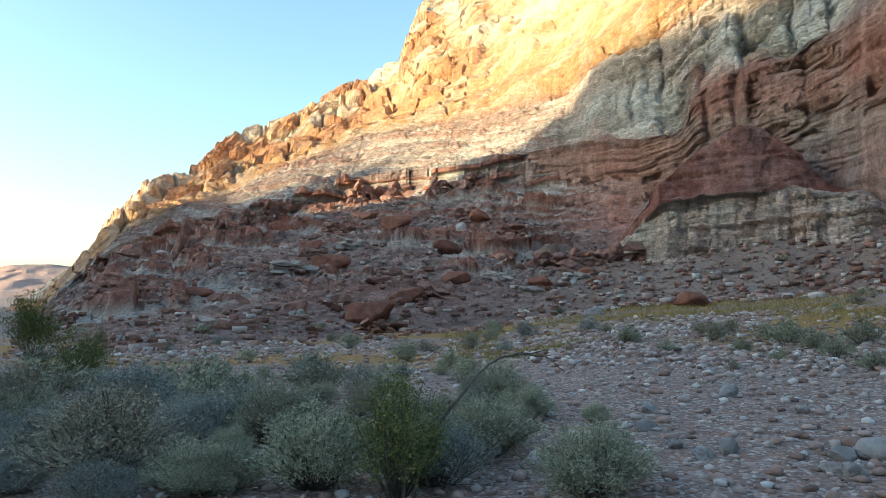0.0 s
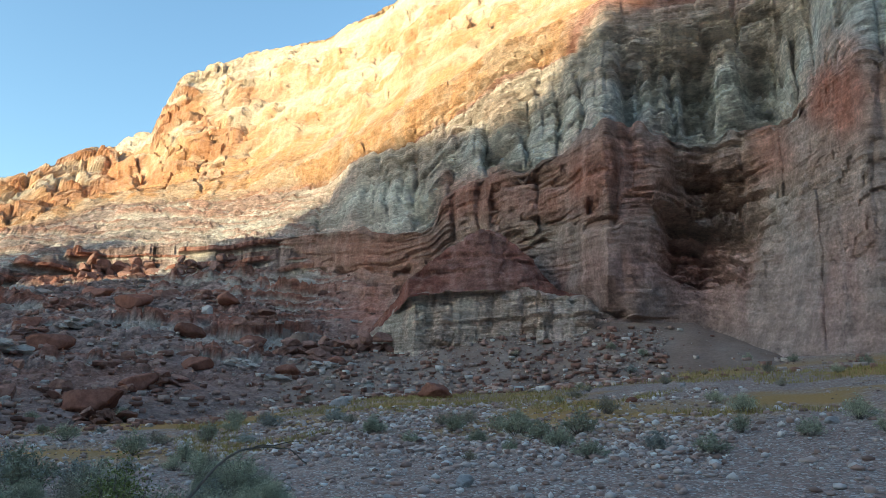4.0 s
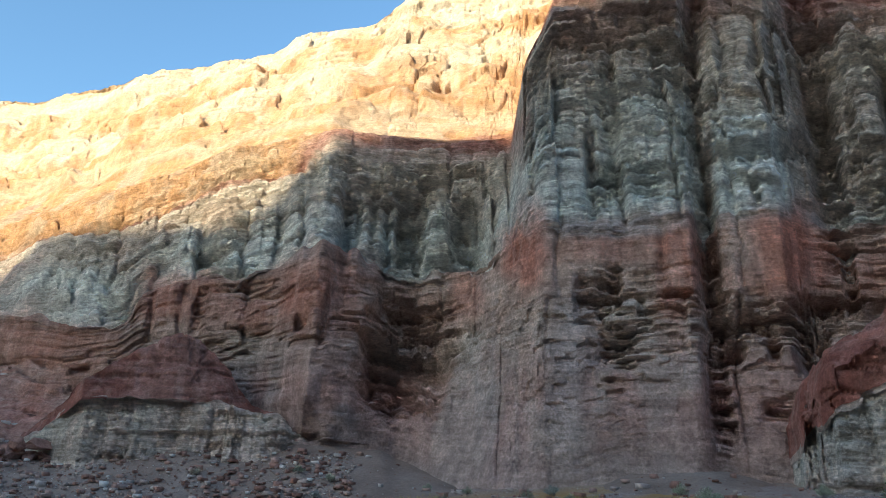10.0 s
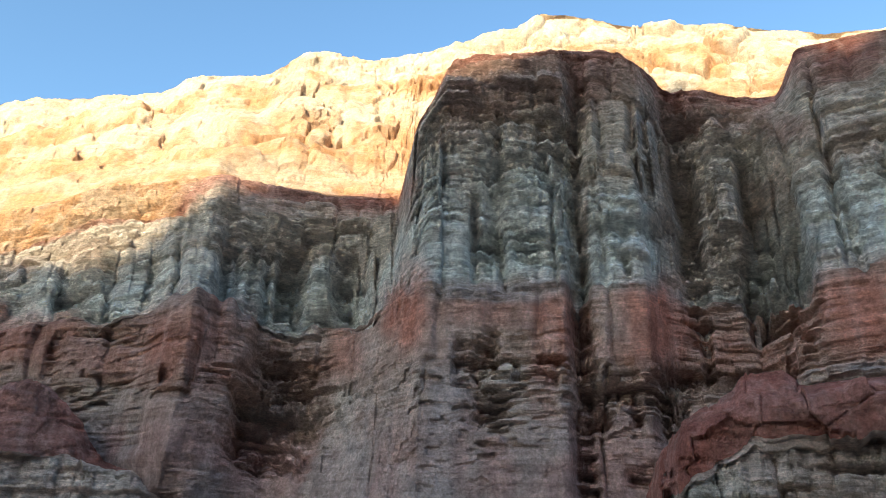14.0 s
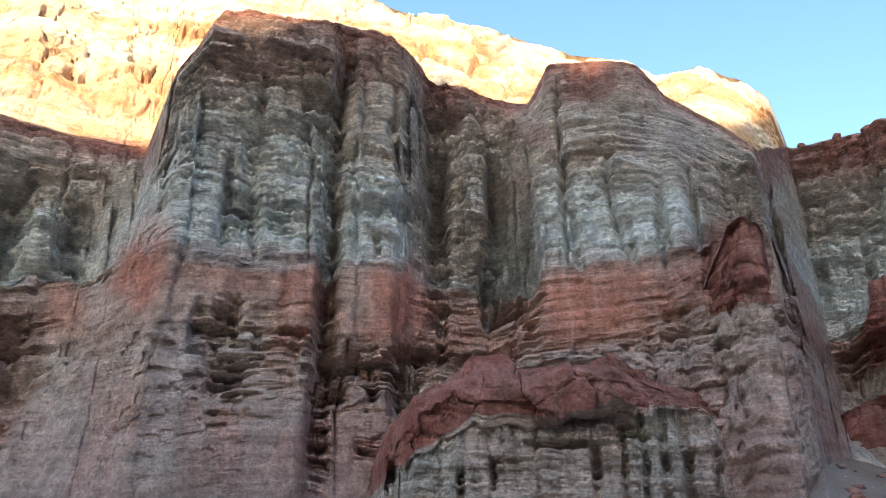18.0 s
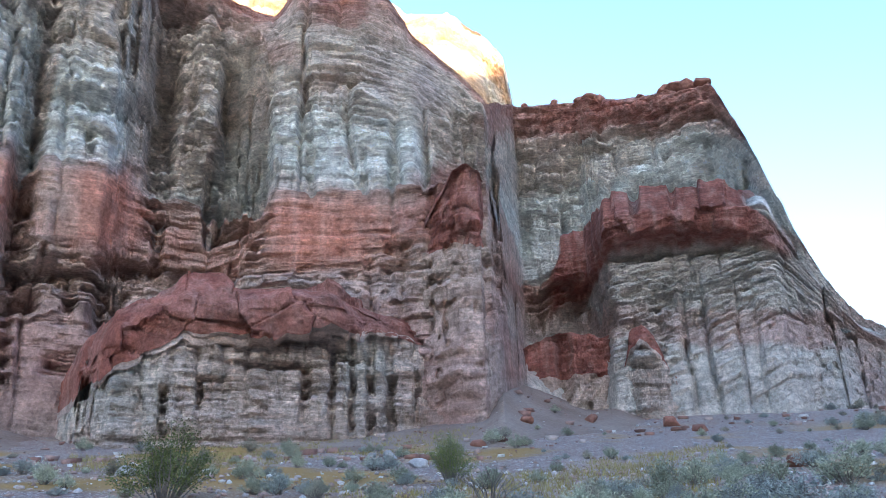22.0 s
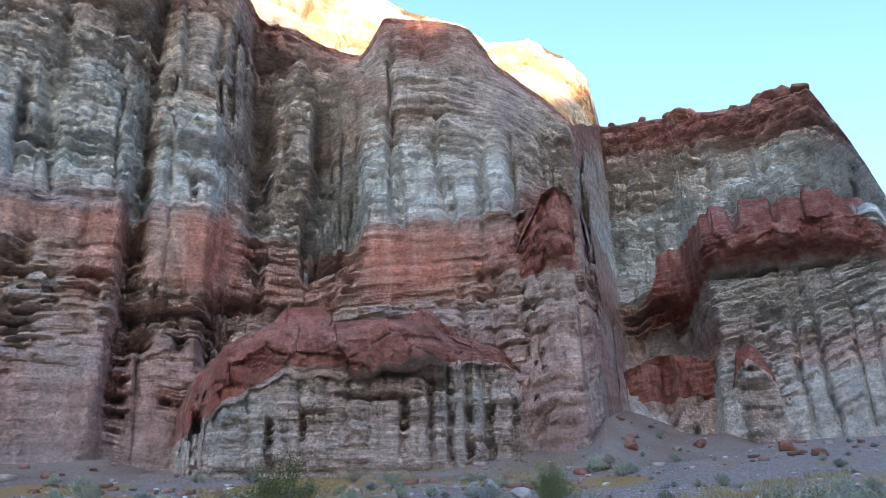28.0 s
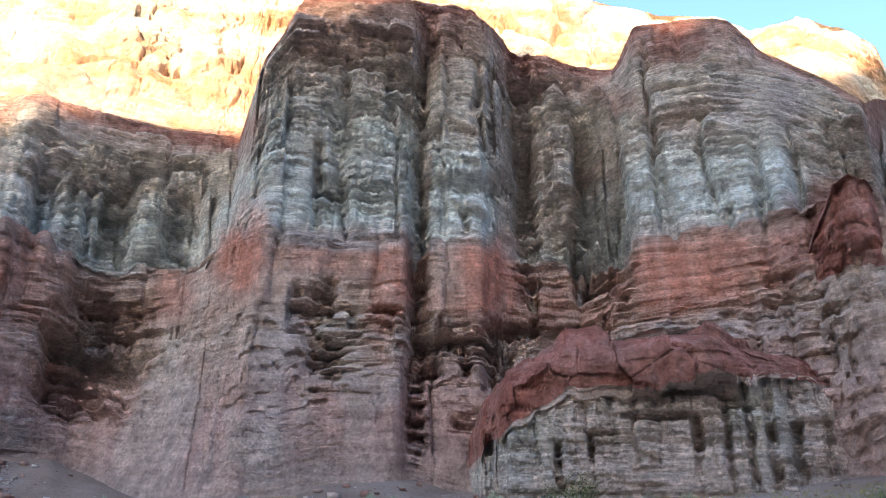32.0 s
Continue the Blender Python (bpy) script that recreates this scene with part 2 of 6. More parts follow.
# ---- the cliffs ----
# The canyon wall stands in an arc about the wash: for each bearing (degrees from straight ahead) the plan gives the distance
# and the height of the foot, the cliff's base, the two contacts of the red bed, the ledge, the cap, the bench and the mesa's rim.
LV = {
    "foot_d": [(-86, 30), (-68, 30), (-48, 40), (-38, 42), (-25, 42), (-8, 37), (0, 34), (10, 34), (20, 31), (45, 31), (54, 38), (66, 44), (75, 52), (86, 55)],
    "base_d": [(-86, 50), (-68, 55), (-58, 60), (-42, 60), (-30, 57), (-24, 54), (-20, 49), (-13, 50), (-8, 44.8), (-5, 42.6), (-2, 41.4), (9, 41.5),
               (11, 43), (16, 43), (20, 45), (25, 45), (28, 43), (45, 41), (46.5, 42), (48, 50), (53, 54), (55, 51), (66, 50), (75, 60), (86, 70)],
    "base_z": [(-86, -2.5), (-81, -0.6), (-79.5, 0.6), (-76, 2.0), (-68, 4), (-58, 5.5), (-48, 6), (-36, 5), (-28, 7.5), (-20, 6), (-14, 6), (-8, 3.4), (0, 3.1), (4, 4.4), (10.6, 4.7), (15, 3.8),
               (21, 3.4), (31, 4.2), (45, 4.6), (48, 7.5), (54, 6.0), (62, 3.6), (75, 3.8), (86, 4.5)],
    "red_d": [(-86, 70), (-76, 85), (-68, 100), (-58, 98), (-48, 85), (-42, 78), (-36, 66), (-28, 57), (-20, 49.6), (-13, 52.5), (-8, 50.5), (-5, 46), (-2, 42.2), (9.5, 42.2),
              (10.6, 44), (13, 43), (16, 43), (18, 46), (24, 48), (27, 44), (38, 43.2), (41, 42), (46, 41.5), (47, 44), (48.5, 60), (53.5, 61), (55, 53), (66, 53.5), (69, 58), (72, 66), (86, 90)],
    "red_z": [(-86, -2.5), (-81, -0.6), (-79.5, 1.8), (-76, 6), (-68, 12), (-58, 15), (-48, 14.2), (-42, 13.6), (-37, 12.2), (-33.6, 12.2), (-32, 14), (66, 14.6), (68, 12.4), (70.7, 10.4), (72, 9.5), (86, 8)],
    "top_z": [(-86, -2.5), (-81, -0.6), (-79.5, 2.2), (-76, 7.5), (-68, 13.5), (-58, 18), (-48, 18.2), (-42, 18.0), (-37, 15.6), (-34, 15.4), (-32.8, 17.8), (-30, 18.7), (-5, 19), (66, 19), (68, 15.4), (70.7, 11.3), (72, 10.6), (86, 9)],
    "ledge": [(-86, 4), (-58, 5), (-42, 4), (-28, 3), (-20, 3), (-8, 2.6), (-5, 1), (-2, 0.3), (17, 0.3), (20, 1.0), (25, 1), (28, 0.4), (40, 0.4), (42, 4), (46.5, 8), (48, 1), (54, 2), (55, 6), (65, 6), (67, 2), (86, 2)],
    "cap_d": [(-86, 80), (-76, 100), (-68, 125), (-58, 125), (-48, 105), (-42, 92), (-36, 76), (-28, 64), (-20, 57), (-13, 58), (-8, 57.5), (-4.6, 56), (-3.6, 46), (-1, 44.3), (10, 44.3),
              (11.3, 47), (12.5, 45.5), (17, 46.5), (18.6, 50), (24, 52), (27, 50.5), (30, 47.5), (36, 47.5), (40, 50), (46, 52), (47.6, 61), (48.6, 65.8), (54, 65.8), (63, 63.6), (66, 59.5), (68, 60), (72, 68), (86, 96)],
    "cap_z": [(-86, -2.5), (-81, -0.6), (-79.5, 2.9), (-76, 9.5), (-68, 20), (-58, 30), (-48, 29), (-42, 28), (-36, 29), (-28, 31), (-20, 30.5), (-4.6, 31), (-3.2, 33), (-1, 35.5), (15, 35.8), (20, 34.5), (40, 33.4), (43.5, 31.3), (46.4, 28.6),
              (48, 31.5), (63, 30.3), (65, 26.4), (66.5, 21.4), (68, 16.6), (69.3, 13.6), (70.7, 11.7), (72, 11.2), (86, 9.5)],
    "rim_d": [(-86, 85), (-76, 106), (-68, 132), (-58, 131), (-48, 110), (-42, 96), (-36, 79), (-28, 67), (-20, 60.5), (-4.6, 60), (-3.4, 47), (0, 46), (12, 46.3), (16, 48), (20, 51.5), (28, 55),
              (30, 50), (38, 50), (40, 53.5), (43.5, 55), (46.4, 56), (47.6, 64), (48.6, 67.2), (54, 67.2), (63, 64.4), (66, 61.2), (68, 61), (72, 69), (86, 98)],
    "rim_z": [(-86, -2.5), (-81, -0.6), (-79.5, 3.1), (-76, 10.5), (-68, 22), (-58, 33), (-48, 32), (-36, 32.5), (-28, 34.5), (-10, 34.5), (-4.6, 35), (-3.4, 34), (-0.4, 38.6), (4, 39.2), (14.5, 39.8), (17.5, 39.4), (24, 39.0), (28.5, 39.2),
              (31, 39.2), (36, 38.6), (39, 37.5), (41, 36.4), (43.5, 34.8), (46.4, 31.6), (47.6, 35.4), (48.5, 37.2), (54, 36.8), (57, 35.5), (60, 35.2), (63.4, 35.2), (65, 29.9), (66.2, 25.0), (67.6, 19.6), (69.3, 15.2), (70.7, 12.6), (72.3, 11.9), (78, 10.9), (86, 10)],
    "bench_d": [(-86, 92), (-76, 115), (-68, 142), (-58, 140), (-48, 118), (-36, 87), (-28, 74), (-20, 68), (-3, 68), (0, 64), (30, 66), (44, 72), (48, 72), (50, 70), (86, 105)],
    "bench_z": [(-86, -2.5), (-81, -0.6), (-79.5, 3.4), (-76, 11.5), (-68, 24), (-58, 35), (-48, 36), (-36, 36.5), (-20, 38), (-3, 39), (2, 41), (20, 41.5), (44, 40), (50, 30), (63, 26), (66, 20), (68, 14), (72, 9), (86, 7)],
    "mesa_d": [(-86, 120), (-76, 140), (-68, 160), (-58, 165), (-53, 155), (-48, 150), (-36, 115), (-28, 105), (-20, 98), (-10, 92), (0, 86), (10, 84), (30, 86), (47, 90), (50, 85), (60, 80), (86, 115)],
    "mesa_el": [(-86, -2), (-82, -0.2), (-80.3, 1.1), (-78.5, 2.6), (-75.5, 6.1), (-74, 8.5), (-70.4, 10.2), (-67.6, 12.5), (-63.4, 14), (-59, 16.4), (-55.2, 18.3), (-54.6, 20), (-53.3, 22.4), (-48.2, 24.7), (-41.8, 26.7), (-38.8, 28.5), (-34.8, 30.5),
                (-26.4, 33.4), (-23, 35.3), (-21.5, 35.8), (-17.6, 36.6), (-14.3, 38.8), (-8.4, 38.9), (0, 40.4), (5.8, 41.5), (8.5, 42.8), (10.5, 42.6), (16.5, 41.2), (24.7, 40), (31, 38), (37.5, 36.3),
                (39.3, 34.8), (42.9, 35.1), (46, 33.6), (47.9, 31.7), (48.6, 28), (50, 22), (60, 17), (68, 9), (72, 4), (86, 2)],
}


def level(key, az):
    a = along(LV[key], az - 1.1 * smooth(60, 65, az) * (1 - smooth(76, 82, az)))
    k = np.exp(-np.linspace(-2, 2, 9) ** 2)
    return np.convolve(np.pad(a, 4, mode="edge"), k / k.sum(), mode="valid")


NC = 1420
# bearings lie closer where the wall runs towards the viewer
even = np.linspace(-86, 86, 4000)
push = np.abs(np.gradient(level("red_d", even) + level("cap_d", even), even)) / 2 / (level("red_d", even) * math.radians(1))
push = np.cumsum(np.clip(np.sqrt(1 + push ** 2), 1, 5) * np.where(np.abs(even) < 80, 1.0, 0.5))
AZ = np.interp(np.linspace(push[0], push[-1], NC), push, even)
d_foot, d_base, d_red, d_cap, d_rim, d_bench, d_mesa = (level(k, AZ) for k in ("foot_d", "base_d", "red_d", "cap_d", "rim_d", "bench_d", "mesa_d"))
z_red, z_top, z_cap, z_rim, z_bench = (level(k, AZ) for k in ("red_z", "top_z", "cap_z", "rim_z", "bench_z"))
d_ledge = d_red + 0.3 + level("ledge", AZ)
z_mesa = EYE[2] + d_mesa * np.tan(np.radians(level("mesa_el", AZ)))
z_foot = ground_z(AZ, d_foot) - 0.15
# rings: distance, height, place in the pile of layers, rows up to the next ring
RINGS = [(d_foot, z_foot, 0.0, 70), (d_base, level("base_z", AZ), 3.0, 130), (d_red, z_red, 14.8, 50), (d_red + 0.3, z_top, 19.0, 16),
         (np.maximum(d_ledge, d_red + 0.4), z_top + 0.3, 19.5, 150), (d_cap, z_cap, 34.8, 40), (d_rim, z_rim, 38.6, 34),
         (d_bench, z_bench, 40.0, 165), (d_mesa, z_mesa, 79.0, 8), (d_mesa + 14, z_mesa - 5.0, 80.0, 0)]


def sheet_arrays(rings, az):
    D, Z, S = [], [], []
    for (d0, z0, s0, rows), (d1, z1, s1, _) in zip(rings, rings[1:]):
        for i in range(rows):
            t = i / rows
            D.append(d0 + (d1 - d0) * t), Z.append(z0 + (z1 - z0) * t), S.append(np.full(len(az), s0 + (s1 - s0) * t))
    D.append(rings[-1][0] + 0 * az), Z.append(rings[-1][1] + 0 * az), S.append(np.full(len(az), rings[-1][2]))
    return np.array(D), np.array(Z), np.array(S)


# strength of columns, beds, joint blocks, rough relief, notches, overhanging steps, holes and chips by layer, metres
COLUMNS = [(0, 0.0), (3, 0.15), (6, 0.55), (13, 0.8), (15, 0.75), (18.8, 0.7), (19.6, 1.0), (21, 1.25), (31, 1.25), (34, 0.9), (38, 0.25), (40.5, 0.1), (44, 0.1), (80, 0.1), (100, 0.05), (107, 0.05), (110, 0.4), (115, 0.45)]
FLUTES = [(0, 0.0), (5, 0.03), (14, 0.06), (19, 0.06), (20, 0.2), (31, 0.2), (35, 0.08), (40, 0.0), (80, 0.0), (100, 0.0), (109, 0.06), (112, 0.12), (115, 0.1)]
BEDS = [(0, 0.04), (4, 0.05), (8, 0.07), (12, 0.12), (14, 0.2), (15, 0.16), (17, 0.12), (18.6, 0.25), (19.5, 0.26), (27, 0.32), (31, 0.40), (35, 0.5), (37.5, 0.4), (39, 0.2), (41, 0.1), (60, 0.08), (80, 0.08), (100, 0.05), (107, 0.05), (110, 0.14), (115, 0.2)]
NOTCHES = [(0, 0), (6, 0.1), (10, 0.4), (14.5, 0.8), (15.5, 0.4), (19, 0.4), (20, 0.7), (31, 1.0), (34, 0.8), (36, 0.5), (38, 0.3), (39.5, 0.0), (41, 0.0), (60, 0.1), (80, 0.15), (100, 0.1), (110, 0.4), (115, 0.5)]
ROUGH = [(0, 0.10), (3, 0.10), (10, 0.16), (19, 0.14), (34, 0.16), (40, 0.12), (80, 0.22), (100, 0.12), (107, 0.12), (110, 0.25), (115, 0.25)]
LUMPS = [(0, 0.3), (3, 0.4), (8, 0.6), (34, 0.5), (40, 0.6), (45, 1.6), (70, 1.3), (80, 0.6), (100, 0.8), (107, 0.8), (110, 0.8), (115, 0.7)]
STEPS = [(0, 0), (6, 0.1), (12, 0.5), (15, 0.3), (19.5, 0.3), (21, 0.6), (31, 0.7), (35, 0.5), (38, 0.2), (40, 0.0), (44, 0.3), (70, 0.3), (80, 0.12), (100, 0.1), (110, 0.5), (115, 0.5)]
HOLES = [(0, 0), (4, 0.05), (7, 0.35), (12, 0.8), (14.8, 0.8), (15.5, 0.25), (19.5, 0.1), (22, 0.2), (33, 0.3), (37, 0.15), (40, 0.05), (50, 0.12), (80, 0.15), (100, 0.06), (107, 0.06), (110, 0.2), (115, 0.2)]
CHIPS = [(0, 0.04), (4, 0.06), (10, 0.08), (14, 0.12), (19, 0.08), (22, 0.07), (36, 0.10), (40, 0.05), (60, 0.05), (80, 0.06), (100, 0.03), (107, 0.03), (110, 0.12), (115, 0.14)]


def cells(x, y, seed, jitter=0.85):
    """Cell pattern: distance to the nearest point, how far the border is, and a random value of the cell."""
    fx, fy = np.floor(x), np.floor(y)
    f1, f2, val = np.full(x.shape, 9.0, np.float32), np.full(x.shape, 9.0, np.float32), np.zeros(x.shape, np.float32)
    for i in (-1, 0, 1):
        for j in (-1, 0, 1):
            cx, cy = fx + i, fy + j
            ix, iy = cx.astype(np.int64), cy.astype(np.int64)
            px = cx + 0.5 + 0.5 * jitter * hash3(ix, iy, ix * 0 + 1, seed)
            py = cy + 0.5 + 0.5 * jitter * hash3(ix, iy, ix * 0 + 2, seed)
            d = np.hypot(px - x, py - y).astype(np.float32)
            v = hash3(ix, iy, ix * 0 + 3, seed)
            near = d < f1
            f2 = np.where(near, f1, np.minimum(f2, d))
            val = np.where(near, v, val)
            f1 = np.where(near, d, f1)
    return f1, f2 - f1, val


def arc_of(D, S, az):
    """Length along the wall at each bearing, metres, zero straight ahead."""
    rows = (S[:, 0] > 9) & (S[:, 0] < 35)
    d = D[rows].mean(0) if rows.any() else D.mean(0)
    x, y = d * np.sin(np.radians(az)), d * np.cos(np.radians(az))
    arc = np.concatenate([[0], np.cumsum(np.minimum(np.hypot(np.diff(x), np.diff(y)), np.where(az[1:] < -14, 46.0, 3.0 * d[1:]) * np.radians(np.diff(az))))])
    return arc - np.interp(0.0, az, arc)


def spread(az, el, a0, e0, wa, we, power, warp, seed):
    """1 inside a patch of the cliff about a bearing and a height angle, falling to 0 past its ragged edge."""
    u = (az - a0 + 0.35 * warp + 0.25 * wa * vnoise(az * 0.9, el * 0.9, a0, seed)) / wa
    v = (el - e0 + 0.25 * warp + 0.2 * we * vnoise(az * 1.1, el * 0.7, e0, seed + 1)) / we
    return np.exp(-0.7 * (np.abs(u) ** power + np.abs(v) ** power))


def near_patch(az, a0, wa):
    c0, c1 = np.searchsorted(az, [a0 - 2.3 * wa - 0.8, a0 + 2.3 * wa + 0.8])
    return slice(c0, max(c1, c0 + 1))


def carve(D, Z, S, az, seed=0, ribs=1.0, hollows=(), bulges=(), hill=None, facets=0.55):
    """Columns, beds, joint blocks, notches, hollows and rough relief, along the outward normal of the sheet."""
    A = np.radians(az)[None, :]
    X, Y = D * np.sin(A), D * np.cos(A)
    dD, dZ = np.gradient(D, axis=0), np.gradient(Z, axis=0)
    ln = np.hypot(dD, dZ) + 1e-6
    nd, nz = -dZ / ln, dD / ln
    steep = smooth(0.25, 0.8, -nd)
    run = arc_of(D, S, az)[None, :] + 0 * D
    el = np.degrees(np.arctan2(Z - EYE[2], D))
    warp = 0.4 * vnoise(run * 0.12, Z * 0.12, 0, seed + 5) + 0.25 * vnoise(run * 0.5, Z * 0.3, 0, seed + 6) + 0.12 * vnoise(run * 1.7, Z * 1.1, 0, seed + 16)
    far = np.clip(D / 50.0, 0.85, 2.2)
    front = ((S < 41) & (S > 3.3)) | (S > 95)
    smooth_wall = np.zeros_like(D)
    for a0, e0, wa, we, k in CALM:
        c = near_patch(az, a0, wa)
        if az[0] < a0 < az[-1]:
            smooth_wall[:, c] = np.maximum(smooth_wall[:, c], k * spread(az[None, c], el[:, c], a0, e0, wa, we, 4, warp[:, c], seed + 70))
    if hill is not None:
        smooth_wall = np.maximum(smooth_wall, 0.85 * red_slab(az, el, warp))
    calm = (1 - smooth_wall) * (1.0 if hill is None else 1 - 0.9 * np.clip(hill, 0, 1))
    # rounded columns parted by sharp grooves, each with finer flutes; each pile of layers has its own
    pile = np.searchsorted([14.8, 19.3, 29.5, 34.5, 40, 50, 60, 70, 90], S).astype(np.float32)
    runw = run + np.where(S > 108, 0.7, 0.0) * vnoise(run * 0.6, S * 0.1, 0.9, seed + 34) + 1.9 * vnoise(run * 0.17, 0 * run + 0.3, 0.2, seed + 23) + warp
    f1, gap, val = cells(runw / np.where(S > 108, 1.35, np.where((S < 19.3) & (az[None, :] < -14), 3.6, 2.7)), pile * 4 + 0.5, seed + 1, 0.9)
    val0 = val
    cut = 0.1 + 0.9 * smooth(-0.3, 0.3, vnoise(run * 0.23, S * 0.12, 4.4, seed + 24))
    big = cut * (smooth(0.0, np.where(S > 108, 0.45, 0.22), gap) - 1) + 0.12 + 0.5 * val - 0.5 * f1 ** 2
    f1, gap, val = cells((run + 0.7 * warp) / 0.8, pile * 4 + S * 0.16 + 2.2, seed + 2, 0.8)
    small = smooth(0.0, 0.35, gap) - 0.8 + 0.5 * val
    mask = smooth(-0.3, 0.3, vnoise(run * 0.13, S * 0.16, 2.2, seed + 21))
    # beds of unlike hardness, broken into blocks along the wall
    tilt = along([(46, 0), (54, -0.4), (70, -0.5), (86, -0.4)], az)[None, :] * along([(0, 1.0), (13, 1.0), (20, 0.3), (40, 0.2)], S) * (np.radians(az)[None, :] * 46 - 37.0)
    s2 = Z * 0.35 + S * 0.65 + 0.5 * vnoise(run * 0.07, 0 * run, 0.4, seed + 7) + 0.10 * vnoise(run * 0.7, S * 0.2, 0, seed + 8) + tilt
    s2 = np.where(S > 90, Z + 0.3 * warp, s2)
    ledgy = 0.35 + 0.75 * smooth(-0.35, 0.4, vnoise(run * 0.17 + 7, S * 0.22, 1.3, seed + 33) + 0.3 * val0
                                 + along([(9, 0), (11, 0.25), (13, 0), (17, 0), (18.5, 0.35), (25.5, 0.35), (27.5, 0), (39, 0), (42, 0.3), (70, 0.3)], az)[None, :])
    zero = np.zeros_like(run).astype(np.int64)
    bed = 0
    for size, wide, k, sd in ((1.15, 3.1, 0.55, 3), (0.55, 1.7, 0.85, 4), (0.29, 0.9, 0.65, 9)):
        q = s2 / size + 0.4 * vnoise(run * 0.11 + 3, s2 * 0.5, 0, seed + sd + 30) + 0.12 * vnoise(run * 0.9, s2, 0, seed + sd + 31)
        i = np.floor(q)
        f = q - i
        off = hash3(i.astype(np.int64), zero, zero, seed + sd + 50)
        qx = (run + 0.8 * warp) / (wide * (1 + 0.4 * off)) + 9.7 * off
        j = np.floor(qx)
        val = hash3(j.astype(np.int64), i.astype(np.int64), zero, seed + sd + 51)
        edge = np.minimum(qx - j, 1 - qx + j)
        soft = vnoise(run * 0.13 / size ** 0.5, i * 5.37 + 0.5, 0.5, seed + sd)
        hard = np.tanh(3.0 * (0.22 * val + 1.0 * soft))
        bed = bed + k * (hard * (1 - (2 * f - 1) ** 10) - 0.5 * (1 - smooth(0.0, 0.09, edge)) * (off > -0.2))
    # thin notches under hard beds
    q = s2 / 1.25 + 0.35 * vnoise(run * 0.21, s2 * 0.4, 0.2, seed + 62)
    i = np.floor(q)
    notch = smooth(0.66, 0.76, q - i) * (1 - smooth(0.93, 1.0, q - i)) * smooth(-0.02, 0.12, vnoise(run * 0.33, i * 3.3, 0.2, seed + 63) + 0.3 * (ledgy - 0.75))
    q = s2 / 0.62 + 0.35 * vnoise(run * 0.3, s2 * 0.6, 0.2, seed + 65)
    i = np.floor(q)
    notch = np.maximum(notch, 0.45 * smooth(0.55, 0.7, q - i) * (1 - smooth(0.95, 1.0, q - i)) * smooth(0.0, 0.1, vnoise(run * 0.5, i * 4.1, 0.2, seed + 66) + 0.3 * (ledgy - 0.8)))
    q = s2 / 3.3 + 0.9 * val0 + 0.3 * vnoise(run * 0.3, 0 * run, 0.7, seed + 22)
    f = q - np.floor(q)
    step = (0.45 - f) * smooth(0.0, 0.05, f) * smooth(-0.5, 0.3, val0)
    # weathered holes and chipped edges, in patches
    patch = smooth(-0.15, 0.3, vnoise(run * 0.16 + 5, S * 0.22, 6.1, seed + 28))
    holes = smooth(0.12, 0.36, vnoise(run * 0.95 + warp, s2 * 0.9, 2.7, seed + 29)) * patch + 0.9 * smooth(0.24, 0.40, vnoise(run * 1.7 + warp, s2 * 2.6, 2.7, seed + 64)) * (0.3 + 0.7 * mask)
    chip = ridged(run * 1.9 + warp, s2 * 2.6, 0.8, seed + 31) - 0.5 + 0.5 * (ridged(run * 4.3, s2 * 5.5, 0.8, seed + 32) - 0.5)
    rough = fbm(X * 0.45, Y * 0.45, Z * 0.55, seed + 10, 4) + 0.30 * vnoise(X * 3.1, Y * 3.1, Z * 4.0, seed + 15)
    west_ribs = ribs * np.where(S < 19.3, along([(-50, 0.5), (-40, 0.75), (-16, 0.9), (-12, 1.0)], az)[None, :], along([(-50, 0.35), (-26, 0.55), (-16, 1.0)], az)[None, :])
    ledgy = ledgy * np.where((S > 9) & (S < 19), along([(-44, 0.45), (-16, 0.5), (-12, 1.0)], az)[None, :], 1.0)
    e = ((west_ribs * along(COLUMNS, S) * 0.8 * big + ribs * along(FLUTES, S) * small + along(BEDS, S) * bed * ledgy - along(NOTCHES, S) * notch * np.clip(ledgy, 0, 0.9)
          + along(STEPS, S) * step - along(HOLES, S) * holes + along(CHIPS, S) * chip) * far * steep * calm
         + along(ROUGH, S) * rough * far * (1 - 0.5 * smooth_wall) + along(LUMPS, S) * fbm(X * 0.11, Y * 0.11, Z * 0.17, seed + 50, 3) * far)
    # facets of the massive red slabs
    f1, gap, val = cells(run / 2.3 + 0.5 * warp, Z / 1.3 + 0.4 * warp, seed + 82, 0.95)
    e = e + ((S > 98) & (S < 108)) * facets * (val - 0.45 * (1 - smooth(0.0, 0.07, gap)))
    # domed masses of the mesa, parted by creases
    f1, gap, val = cells(run / 5.0 + 1.2 * warp, Z / 5.5 + 0.6 * warp, seed + 80)
    high = smooth(44, 50, S) * (1 - smooth(77, 80, S))
    e = e + high * (1.6 * (0.3 - f1 ** 2) + 0.9 * val - 0.8 * (1 - smooth(0.0, 0.10, gap)) * (val > -0.2))
    for a0, e0, wa, we, depth in hollows:
        c = near_patch(az, a0, wa)
        e[:, c] -= 1.05 * depth * spread(az[None, c], el[:, c], a0, e0, wa, we, 5, warp[:, c] + 0.25 * bed[:, c], seed + 71) * (0.95 + 0.4 * vnoise(run[:, c] * 0.8, s2[:, c] * 1.1, a0, seed + 73) - 0.5 * bed[:, c] + 0.5 * notch[:, c]) * front[:, c]
